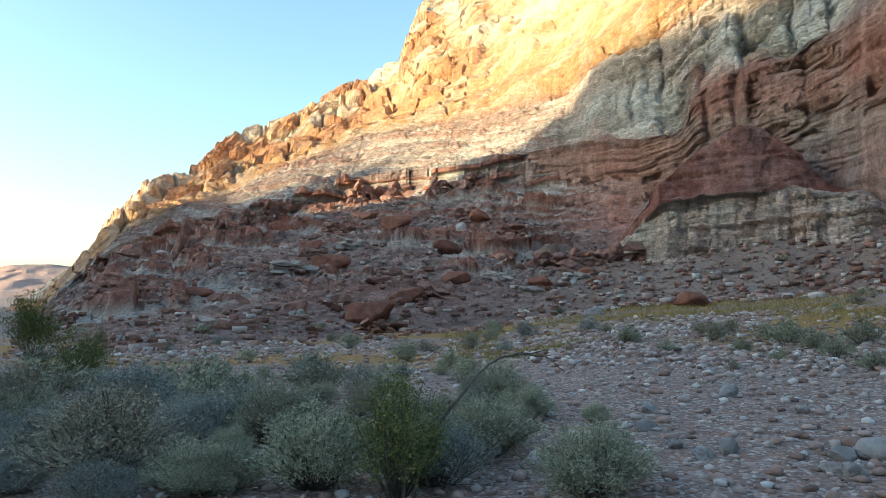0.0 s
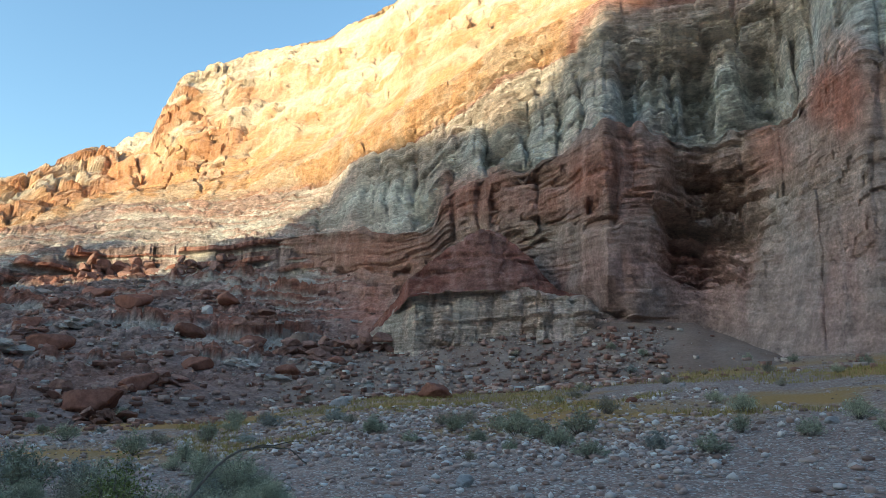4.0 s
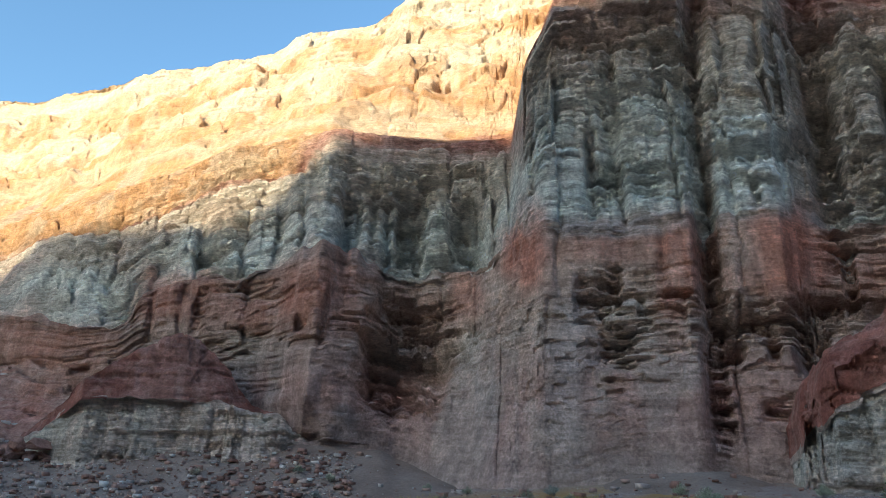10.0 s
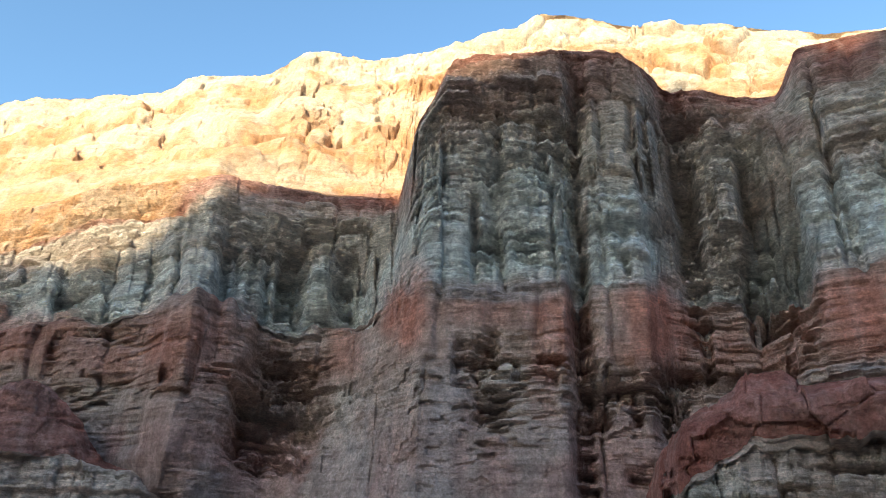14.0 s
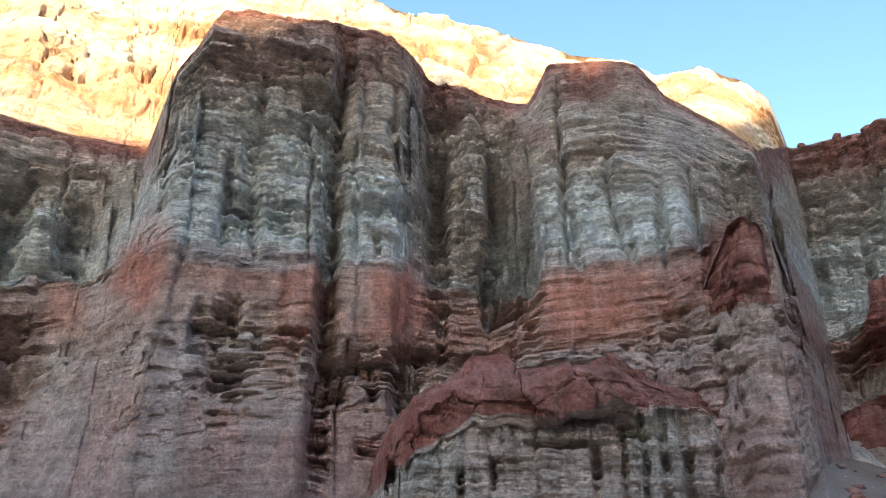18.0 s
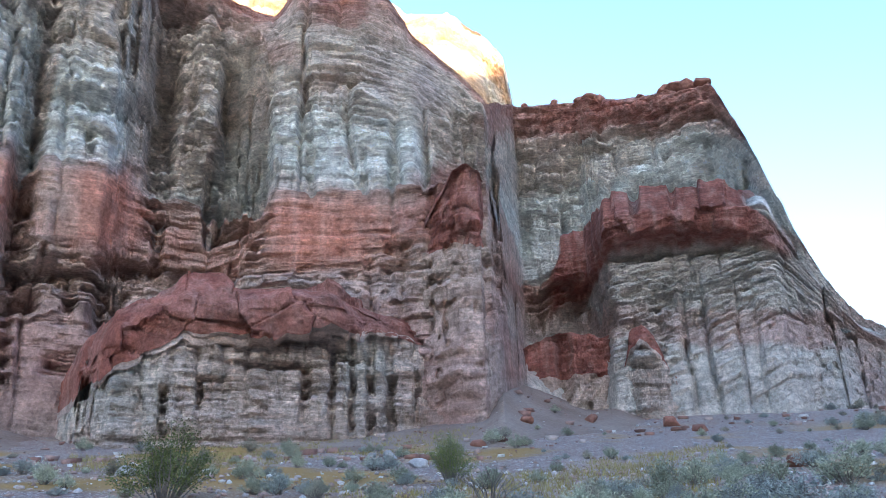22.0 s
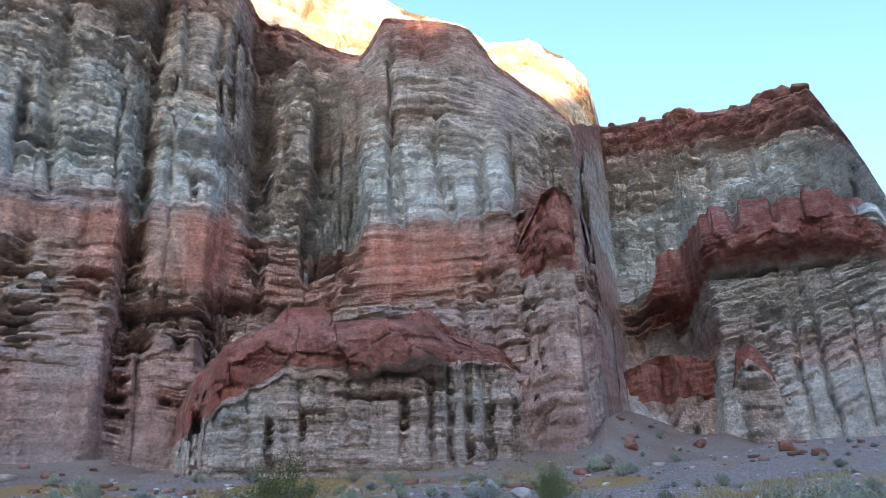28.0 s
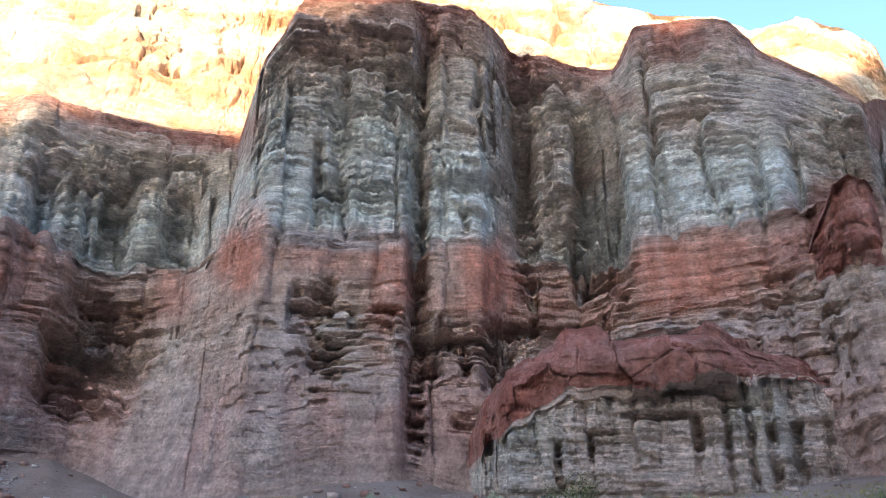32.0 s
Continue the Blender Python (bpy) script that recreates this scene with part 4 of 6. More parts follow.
for nm, a0, a1, label in FORMATIONS:
    c0, c1 = (int(np.searchsorted(AZ, a)) for a in (a0, a1))
    c1 = min(c1, NC - 1)
    top = tagged(new(nm), label, "cliff", "", "structure")
    for pn, k0, k1, lab in STRATA:
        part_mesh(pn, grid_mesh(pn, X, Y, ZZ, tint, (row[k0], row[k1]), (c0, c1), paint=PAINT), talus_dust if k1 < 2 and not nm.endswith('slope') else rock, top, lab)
mesa = tagged(new("mesa"), "sunlit orange and cream layered mesa above the cliffs", "mesa", "", "structure")
for pn, k0, k1, lab in (("mesa_face", 7, 8, ""), ("mesa_top", 8, 9, "")):
    part_mesh(pn, grid_mesh(pn, X, Y, ZZ, tint, (row[k0], row[k1]), (0, NC - 1), paint=PAINT), mesa_rock, mesa, lab)


# ledges of rock standing in front of the wall
def outcrop(name, label, az0, az1, n, rings, seed, strata, ribs=1.0, hollows=(), facets=0.32):
    az = np.linspace(az0, az1, n)
    rs = [(along(d, az) + 0.35 * fbm(az * 0.5, 0 * az + i * 0.7, 0, seed + 3), along(z, az) + 0.4 * fbm(az * 0.6, 0 * az + 0.3 * i, 0, seed + 5) * (i > 0), s, k) for i, (d, z, s, k) in enumerate(rings)]
    d, z, s = sheet_arrays(rs, az)
    x, y, z2, _, hard = carve(d, z, s, az, seed, ribs, hollows, (), None, facets)
    rw = np.cumsum([0] + [r[3] for r in rings[:-1]])
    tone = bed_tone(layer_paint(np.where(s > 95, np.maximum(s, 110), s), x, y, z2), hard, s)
    reds = np.array(DARK_RED) * ((0.8, 0.88, 0.9) if az0 < 0 else (1, 1, 1)) * (1.1 + 0.35 * fbm(x * 0.5, y * 0.5, z2 * 0.5, seed + 9, 4))[..., None] + np.array((0.05, 0.05, 0.045)) * smooth(0.0, 0.4, fbm(x * 0.2, y * 0.2, z2 * 0.1, seed + 11, 3))[..., None]
    top = tagged(new(name), label, "rock outcrop", "", "structure")
    for pn, k0, k1, lab in strata:
        part_mesh(pn, grid_mesh(pn, x, y, z2, s, (rw[k0], rw[k1]), (0, n - 1), paint=reds if pn.startswith("red") else tone), rock, top, lab)


outcrop("red_capped_ledge", "red-capped rock ledge over pale fluted wall", 14.8, 42, 420, [
    ([(14.8, 42.5), (16, 38.6), (18, 36.2), (22, 36.2), (27, 37.0), (36, 37.8), (40, 40), (42, 43.5)], [(14.8, 1.5), (21, 1.5), (31, 2), (42, 2.5)], 110, 70),
    ([(14.8, 43.5), (16, 39.4), (18, 37.0), (22, 36.9), (27, 38.2), (36, 39.2), (40, 41.5), (42, 44.5)], [(14.8, 4.9), (16, 5.8), (18, 6.6), (19.5, 7.0), (21, 7.6), (22.5, 8.1), (26, 8.3), (29, 8.4), (33, 8.9), (38, 8.8), (42, 8.8)], 115, 6),
    ([(14.8, 43), (16, 39.0), (18, 36.6), (22, 36.4), (33, 37.2), (37, 39.2), (40, 41.5), (42, 44.5)], [(14.8, 5.1), (16, 6.0), (18, 6.8), (19.5, 7.2), (21, 7.8), (22.5, 8.4), (26, 8.6), (29, 8.7), (33, 9.2), (38, 9.1), (42, 9)], 101, 14),
    ([(14.8, 43), (16, 38.8), (18, 36.2), (22, 36.0), (33, 37.0), (37, 39.2), (40, 41.6), (42, 44.6)], [(14.8, 6.2), (16, 7.4), (17.5, 8.2), (20, 8.9), (22.5, 10.0), (26, 9.9), (31, 10.4), (36, 10.0), (38, 9.7), (42, 9.3)], 103, 14),
    ([(14.8, 43.5), (16, 40.2), (18, 38.0), (22, 37.7), (33, 38.6), (37, 40), (40, 42), (42, 45)], [(14.8, 6.8), (16, 8.3), (17.5, 9.2), (20, 10.0), (21.6, 10.8), (22.5, 11.7), (25, 11.6), (26, 11.1), (31, 11.3), (34, 11.3), (36, 10.6), (38, 10.2), (42, 9.5)], 106, 24),
    ([(14.8, 46), (42, 46)], [(14.8, 8), (20, 11.5), (24, 12.6), (42, 12.5)], 108, 0)], 40,
    [("fluted_base", 0, 2, "pale fluted sandstone"), ("red_cap", 2, 5, "dark red massive slab")], 1.0, BASE_GROOVES)
outcrop("tent_rock", "peaked dark red rock on a pale fluted base", -39.5, -14, 460, [
    ([(-39.5, 60), (-37, 55), (-35, 50.5), (-29, 49), (-22, 47.0), (-18, 48.5), (-14, 52)], [(-39.5, 2), (-37, 1.2), (-30, 1.0), (-22, 1.0), (-14, 2)], 111, 70),
    ([(-39.5, 61), (-37, 56.4), (-35, 52), (-29, 51), (-22, 49.5), (-18, 51), (-14, 53)], [(-39.5, 4.5), (-37, 6.8), (-35.5, 8.0), (-26, 8.1), (-22, 7.4), (-18, 5.2), (-14, 3.0)], 115, 5),
    ([(-39.5, 61), (-37, 56.6), (-35.5, 51.6), (-29, 50.5), (-25, 51), (-22, 50.8), (-18, 51.8), (-14, 53.5)], [(-39.5, 4.7), (-37, 7.0), (-35.5, 8.2), (-26, 8.3), (-22, 7.6), (-18, 5.4), (-14, 3.2)], 101, 30),
    ([(-39.5, 62), (-37, 57.6), (-35.5, 53.5), (-28, 53.2), (-22, 52), (-14, 54)], [(-39.5, 5), (-37.5, 7.4), (-36, 9.2), (-32.5, 11.4), (-29.3, 12.9), (-28.4, 12.6), (-26, 10.4), (-24, 8.7), (-22, 7.9), (-18, 5.6), (-14, 3.4)], 105, 16),
    ([(-39.5, 63), (-14, 58)], [(-39.5, 5.2), (-29, 10.5), (-20, 8), (-14, 6)], 107, 0)], 60,
    [("fluted_base", 0, 2, "pale fluted sandstone"), ("red_peak", 2, 4, "dark red peaked slab")], 1.0, (), 0.12)
outcrop("rock_pinnacle", "red-topped rock pinnacle against the cliff block", 39.6, 46.2, 150, [
    ([(39.6, 46.0), (40.6, 41.6), (43, 39.8), (45.2, 40.0), (45.8, 41.5), (46.2, 46)], [(39.6, 2), (46.2, 3)], 7.0, 90),
    ([(39.6, 46.5), (40.6, 42.4), (43, 40.8), (45.2, 40.8), (45.8, 42.2), (46.2, 46)], [(39.6, 14.2), (43, 14.9), (46.2, 14.6)], 14.6, 26),
    ([(39.6, 46.5), (40.6, 42.2), (43, 40.3), (45.2, 40.4), (45.8, 42.0), (46.2, 46)], [(39.6, 15.6), (40.6, 16.6), (41.7, 17.8), (42.6, 18.9), (43.2, 19.5), (44.4, 19.6), (45.4, 19.2), (46.2, 18.0)], 16.8, 10),
    ([(39.6, 47), (46.2, 47)], [(39.6, 17), (43, 19.6), (46.2, 18.4)], 17.2, 0)], 81,
    [("tower", 0, 1, "banded tan rock"), ("red_top", 1, 3, "brick-red crown")], 0.8)


outcrop("alcove_block", "dark red rock block in the mouth of the alcove", 46.4, 55.6, 190, [
    ([(46.4, 54), (48, 51.5), (52, 51.2), (55.6, 53)], [(46.4, 4), (55.6, 3.5)], 14.0, 24),
    ([(46.4, 55), (48, 52.4), (52, 52), (55.6, 53.6)], [(46.4, 7), (48.5, 8.0), (52, 8.4), (55.6, 8.2)], 15.4, 22),
    ([(46.4, 56), (48, 53.2), (52, 52.8), (55.6, 54.5)], [(46.4, 9.2), (48.5, 10.4), (51, 11.2), (54, 11.0), (55.6, 11.5)], 18.0, 16),
    ([(46.4, 60), (55.6, 60)], [(46.4, 10.5), (55.6, 12)], 18.4, 0)], 91,
    [("pale_foot", 0, 1, "pale crumbling foot"), ("red_block", 1, 3, "dark red massive rock")])
outcrop("pale_rib", "pale bluish rib of rock with a red knob", 55.2, 60.8, 150, [
    ([(55.2, 52), (56.6, 49.2), (58.4, 48.2), (60.8, 51)], [(55.2, 2), (60.8, 1.5)], 113, 60),
    ([(55.2, 52.6), (56.6, 51.2), (57.6, 50.8), (60.8, 52.2)], [(55.2, 7.6), (56.2, 9.4), (57, 9.8), (58, 8.8), (58.7, 8.2), (60.8, 4.6)], 115, 4),
    ([(55.2, 52.6), (56.0, 51.8), (56.5, 51.1), (57.6, 50.7), (58.6, 51.3), (60.8, 52.2)], [(55.2, 7.65), (56.2, 9.7), (57, 10.1), (58, 9.1), (58.7, 8.25), (60.8, 4.65)], 101, 12),
    ([(55.2, 52.8), (56.6, 51.6), (57.6, 51.4), (60.8, 52.4)], [(55.2, 7.7), (55.8, 8.4), (56.3, 10.7), (57.2, 11.0), (58, 9.9), (58.7, 8.35), (60.8, 4.7)], 105, 4),
    ([(55.2, 55), (60.8, 55)], [(55.2, 8.8), (56.9, 11.6), (60.8, 5.6)], 106, 0)], 97,
    [("rib", 0, 2, "pale bluish weathered rock"), ("red_knob", 2, 4, "dark red knob")], 0.6)


# ---- far hills ----
def far_hill(name, label, az0, az1, d0, d1, crest, seed):
    az = np.linspace(az0, az1, 160)
    top = EYE[2] + d1 * np.tan(np.radians(along(crest, az))) * (1 + 0.05 * vnoise(az * 0.9, 0 * az, 0, seed))
    rows_ = []
    for t in np.linspace(0, 1, 40):
        d = d0 + (d1 - d0) * t
        z = -2 + (top + 2) * t ** 1.1
        A = np.radians(az)
        bump = 1 + 0.05 * fbm(az * 0.35, 0 * az + t * 4, 0, seed + 3)
        rows_.append((d * bump * np.sin(A), d * bump * np.cos(A), z))
    x, y, z = (np.array([q[k] for q in rows_]) for k in range(3))
    me = grid_mesh(name, x, y, z, np.zeros_like(x) + 4, (0, 39), (0, 159))
    me.materials.append(slope_rock)
    tagged(new(name, me), label, "hill", "", "structure")


far_hill("far_hill_west", "low tawny hills beyond the plain", -110, -70, 420, 640, [(-110, 3.5), (-92, 3.0), (-84, 2.3), (-80, 2.7), (-76, 2.2), (-70, 1)], 5)
far_hill("far_hill_east", "reddish hill beyond the scree", 74, 115, 150, 240, [(74, 3), (77, 5.8), (80, 6.6), (83, 7.4), (90, 9), (115, 6)], 8)


# ---- valley floor: one sheet to the horizon ----
def ground_sheet():
    az = np.linspace(-180, 180, 721)
    r = np.concatenate([[0.0], np.linspace(0.6, 60, 170), 60 * 1.06 ** np.arange(1, 72)])
    A, Rr = np.meshgrid(np.radians(az), r)
    z = ground_z(np.degrees(A), Rr)
    x, y = Rr * np.sin(A), Rr * np.cos(A)
    z = z + 0.10 * fbm(x * 0.25, y * 0.25, 0, 70) * smooth(1, 6, Rr) + 0.03 * vnoise(x * 1.7, y * 1.7, 0, 75)
    start = along([(-86, 48), (40, 48), (52, 54), (66, 60), (86, 66)], np.degrees(A))
    z -= 3.0 * smooth(start, start + 14, Rr) * (1 - smooth(70, 84, np.abs(np.degrees(A))))
    me = grid_mesh("ground", x, y, z, np.zeros_like(x), (0, len(r) - 1), (0, len(az) - 1), True)
    return me


def gravel_material():
    m, n, bsdf, add, link = nodes_of("wash_gravel")
    tc = add("ShaderNodeTexCoord")
    soil = add("ShaderNodeTexNoise")
    soil.inputs["Scale"].default_value, soil.inputs["Detail"].default_value = 0.30, 7
    link(tc.outputs["Object"], soil.inputs["Vector"])
    r1 = ramp(n, [(0.30, (0.20, 0.14, 0.118)), (0.5, (0.275, 0.207, 0.18)), (0.70, (0.34, 0.275, 0.25))])
    link(soil.outputs["Fac"], r1.inputs[0])
    col, bumps = r1.outputs[0], []
    for scale, k in ((9.0, 0.6), (28.0, 0.65)):
        v = add("ShaderNodeTexVoronoi")
        v.inputs["Scale"].default_value = scale
        link(tc.outputs["Object"], v.inputs["Vector"])
        bw = add("ShaderNodeSeparateColor")
        link(v.outputs["Color"], bw.inputs[0])
        st = ramp(n, [(0.0, (0.13, 0.10, 0.088)), (0.4, (0.25, 0.19, 0.165)), (0.7, (0.33, 0.20, 0.16)), (0.85, (0.40, 0.355, 0.33)), (1.0, (0.58, 0.565, 0.54))])
        link(bw.outputs[0], st.inputs[0])
        mx = add("ShaderNodeMix")
        mx.data_type = "RGBA"
        mx.inputs["Factor"].default_value = k
        link(col, mx.inputs["A"]), link(st.outputs[0], mx.inputs["B"])
        col = mx.outputs["Result"]
        bumps.append(v)
    # ochre tint of dry grass on the flats under the cliff
    gn = add("ShaderNodeTexNoise")
    gn.inputs["Scale"].default_value, gn.inputs["Detail"].default_value = 0.16, 5
    link(tc.outputs["Object"], gn.inputs["Vector"])
    gr = ramp(n, [(0.46, (0, 0, 0)), (0.56, (0.85, 0.85, 0.85))])
    link(gn.outputs["Fac"], gr.inputs[0])
    away, reach, both = add("ShaderNodeVectorMath"), ramp(n, [(0.16, (0, 0, 0)), (0.21, (1, 1, 1)), (0.36, (1, 1, 1)), (0.44, (0, 0, 0))]), add("ShaderNodeMix")
    away.operation = "LENGTH"
    scaled = add("ShaderNodeMath")
    scaled.operation, scaled.inputs[1].default_value = "MULTIPLY", 0.01
    link(tc.outputs["Object"], away.inputs[0]), link(away.outputs["Value"], scaled.inputs[0]), link(scaled.outputs[0], reach.inputs[0])
    both.data_type, both.blend_type = "RGBA", "MULTIPLY"
    both.inputs["Factor"].default_value = 1.0
    link(gr.outputs[0], both.inputs["A"]), link(reach.outputs[0], both.inputs["B"])
    gx = add("ShaderNodeMix")
    gx.data_type = "RGBA"
    gx.inputs["B"].default_value = (0.34, 0.20, 0.06, 1)
    link(both.outputs["Result"], gx.inputs["Factor"]), link(col, gx.inputs["A"])
    link(gx.outputs["Result"], bsdf.inputs["Base Color"])
    bsdf.inputs["Roughness"].default_value = 0.95
    bsdf.inputs["Specular IOR Level"].default_value = 0.15
    last = None
    for v, dist in zip(bumps, (0.035, 0.012)):
        b = add("ShaderNodeBump")
        b.invert = True
        b.inputs["Strength"].default_value, b.inputs["Distance"].default_value = 0.8, dist
        link(v.outputs["Distance"], b.inputs["Height"])
        if last:
            link(last.outputs[0], b.inputs["Normal"])
        last = b
    link(last.outputs[0], bsdf.inputs["Normal"])
    return m


mg = gravel_material()
gm = ground_sheet()
gm.materials.append(mg)
ground = tagged(new("ground", gm), "gravelly pinkish desert wash floor with sand", "ground", "", "structure")

# the canyon's other side, behind the viewer, which keeps the cliffs in shade
SHADE = [(-71, 4.8), (-69.5, 6.9), (-64, 7.8), (-58, 10.1), (-54.5, 11.8), (-42, 14.5), (-39.5, 17.2), (-37, 18.7), (-28, 20.7), (-25, 22.6), (-22.8, 25.2),
         (-15.3, 27.7), (-9.4, 28.6), (-4.4, 32.0), (6, 38), (20, 36.6), (32, 35.4), (48, 30.5)]


def far_ridge():
    pts = []
    for a, e in SHADE:
        c = int(np.searchsorted(AZ, a))
        up = np.degrees(np.arctan2(Z[:, c] - EYE[2], D[:, c]))
        d = D[int(np.argmax(up > e)), c] if (up > e).any() else 68.0
        p = Vector((d * math.sin(radians(a)), d * math.cos(radians(a)), EYE[2] + d * math.tan(radians(e))))
        pts.append(p + SUN_DIR * ((-190.0 - p.y) / SUN_DIR.y))
    pts.sort(key=lambda p: p.x)
    xs = np.linspace(pts[0].x - 60, pts[-1].x + 400, 240)
    crest = np.interp(xs, [p.x for p in pts], [p.z for p in pts])
    crest += np.interp(xs, [pts[0].x - 60, pts[0].x, pts[-1].x, pts[-1].x + 400], [-25, 0, 0, 10])
    prof = [(75, 0.0), (55, 0.25), (30, 0.55), (14, 0.85), (4, 0.97), (0, 1.0), (-10, 0.97), (-60, 0.5), (-120, 0.0)]
    x = np.stack([xs] * len(prof))
    y = np.stack([-190 + p[0] + 4 * vnoise(xs * 0.05, 0 * xs + i * 3.7, 0, 91) * (0 < p[1] < 1) for i, p in enumerate(prof)])
    z = np.stack([crest * p[1] - 3 * (p[1] == 0) for p in prof])
    return grid_mesh("canyon_wall_south", x, y, z, 14 * z / z.max(), (0, len(prof) - 1), (0, len(xs) - 1))


ridge_me = far_ridge()
ridge_me.materials.append(rock)
tagged(new("canyon_wall_south", ridge_me), "opposite canyon wall of layered rock in shade", "cliff", "", "structure")


# ---- things on the ground ----
COLR = np.hypot(X, Y)


def rest_z(az, r):
    """Height of the ground, talus or hillside at a bearing and distance."""
    g = float(ground_z(np.array([az]), np.array([r]))[0])
    x, y = r * math.sin(radians(az)), r * math.cos(radians(az))
    xa, ya = np.array([x]), np.array([y])
    g += float((0.10 * fbm(xa * 0.25, ya * 0.25, 0, 70) + 0.03 * vnoise(xa * 1.7, ya * 1.7, 0, 75))[0])
    if not -85 < az < 85:
        return g
    c = int(np.searchsorted(AZ, az))
    rr, zz = COLR[:row[2], c], ZZ[:row[2], c]
    if r < rr[0]:
        return g
    k = int(np.argmax(rr >= r)) if (rr >= r).any() else len(rr) - 1
    return max(g, float(zz[k]))


def spots_of(pts):
    """The resting places of many stones at once."""
    az, r = np.array([p[0] for p in pts]), np.array([p[1] for p in pts])
    x, y = r * np.sin(np.radians(az)), r * np.cos(np.radians(az))
    z = ground_z(az, r) + 0.10 * fbm(x * 0.25, y * 0.25, 0, 70) + 0.03 * vnoise(x * 1.7, y * 1.7, 0, 75)
    for i, c in enumerate(np.searchsorted(AZ, np.clip(az, -85, 85))):
        rr = COLR[:row[2], c]
        if r[i] >= rr[0]:
            z[i] = max(z[i], ZZ[int(np.argmax(rr >= r[i])) if rr.max() >= r[i] else row[2] - 1, c])
    return np.stack([x, y, z], 1)


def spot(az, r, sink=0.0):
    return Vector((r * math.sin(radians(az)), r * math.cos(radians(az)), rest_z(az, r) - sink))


def part(name, bm, material, parent, label=""):
    me = bpy.data.meshes.new(name)
    bm.to_mesh(me)
    bm.free()
    me.materials.append(material)
    ob = new(name, me)
    ob.parent = parent
    return tagged(ob, label)


def stone_mesh(name, seed, subdiv, squash, angular=0.35):
    """A weathered stone of about 1 m: a ball cut by random planes and roughened."""
    rnd = random.Random(seed)
    bm = bmesh.new()
    bmesh.ops.create_icosphere(bm, subdivisions=subdiv, radius=0.5)
    planes = []
    for _ in range(9):
        v = Vector((rnd.gauss(0, 1), rnd.gauss(0, 1), rnd.gauss(0, 0.8))).normalized()
        planes.append((v, rnd.uniform(0.24, 0.42)))
    for v in bm.verts:
        for nrm, d in planes:
            over = v.co.dot(nrm) - d
            if over > 0:
                v.co -= nrm * over * 0.92
        v.co += v.co.normalized() * 0.05 * noise.noise(v.co * 5 + Vector((seed * 3.1, 0, 0))) * (1 + angular)
        v.co.z *= squash
    me = bpy.data.meshes.new(name)
    bm.to_mesh(me)
    bm.free()
    if subdiv > 2:
        me.polygons.foreach_set("use_smooth", np.ones(len(me.polygons), dtype=bool))
    return me


def stone_material(name, dark, light):
    m, n, bsdf, add, link = nodes_of(name)
    nz, oi = add("ShaderNodeTexNoise"), add("ShaderNodeObjectInfo")
    nz.inputs["Scale"].default_value, nz.inputs["Detail"].default_value, nz.inputs["Roughness"].default_value = 2.6, 9, 0.75
    link(add("ShaderNodeNewGeometry").outputs["Position"], nz.inputs["Vector"])
    r = ramp(n, [(0.36, dark), (0.64, light)])
    link(nz.outputs["Fac"], r.inputs[0])
    hs = add("ShaderNodeHueSaturation")
    mr = add("ShaderNodeMapRange")
    mr.inputs["To Min"].default_value, mr.inputs["To Max"].default_value = 0.75, 1.2
    link(oi.outputs["Random"], mr.inputs["Value"]), link(mr.outputs[0], hs.inputs["Value"])
    link(r.outputs[0], hs.inputs["Color"]), link(hs.outputs[0], bsdf.inputs["Base Color"])
    b = add("ShaderNodeBump")
    b.inputs["Strength"].default_value, b.inputs["Distance"].default_value = 1.0, 0.14
    link(nz.outputs["Fac"], b.inputs["Height"]), link(b.outputs[0], bsdf.inputs["Normal"])
    bsdf.inputs["Roughness"].default_value = 0.92
    bsdf.inputs["Specular IOR Level"].default_value = 0.2
    return m


pale_stone = stone_material("pale_stone", (0.36, 0.33, 0.32), (0.60, 0.57, 0.55))
red_stone = stone_material("red_stone", (0.20, 0.085, 0.06), (0.36, 0.17, 0.12))
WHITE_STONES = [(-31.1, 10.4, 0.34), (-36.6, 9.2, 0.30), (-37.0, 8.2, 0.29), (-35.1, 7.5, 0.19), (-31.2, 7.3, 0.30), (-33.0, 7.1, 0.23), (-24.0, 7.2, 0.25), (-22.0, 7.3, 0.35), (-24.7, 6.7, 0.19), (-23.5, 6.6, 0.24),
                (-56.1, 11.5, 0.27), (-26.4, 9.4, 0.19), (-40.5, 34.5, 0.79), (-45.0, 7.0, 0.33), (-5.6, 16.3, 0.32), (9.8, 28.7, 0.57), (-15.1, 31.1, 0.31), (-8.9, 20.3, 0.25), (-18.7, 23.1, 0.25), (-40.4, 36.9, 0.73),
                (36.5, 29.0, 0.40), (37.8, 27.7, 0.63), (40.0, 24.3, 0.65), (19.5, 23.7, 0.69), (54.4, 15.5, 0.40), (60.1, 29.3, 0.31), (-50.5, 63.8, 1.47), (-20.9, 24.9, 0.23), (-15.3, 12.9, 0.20)]
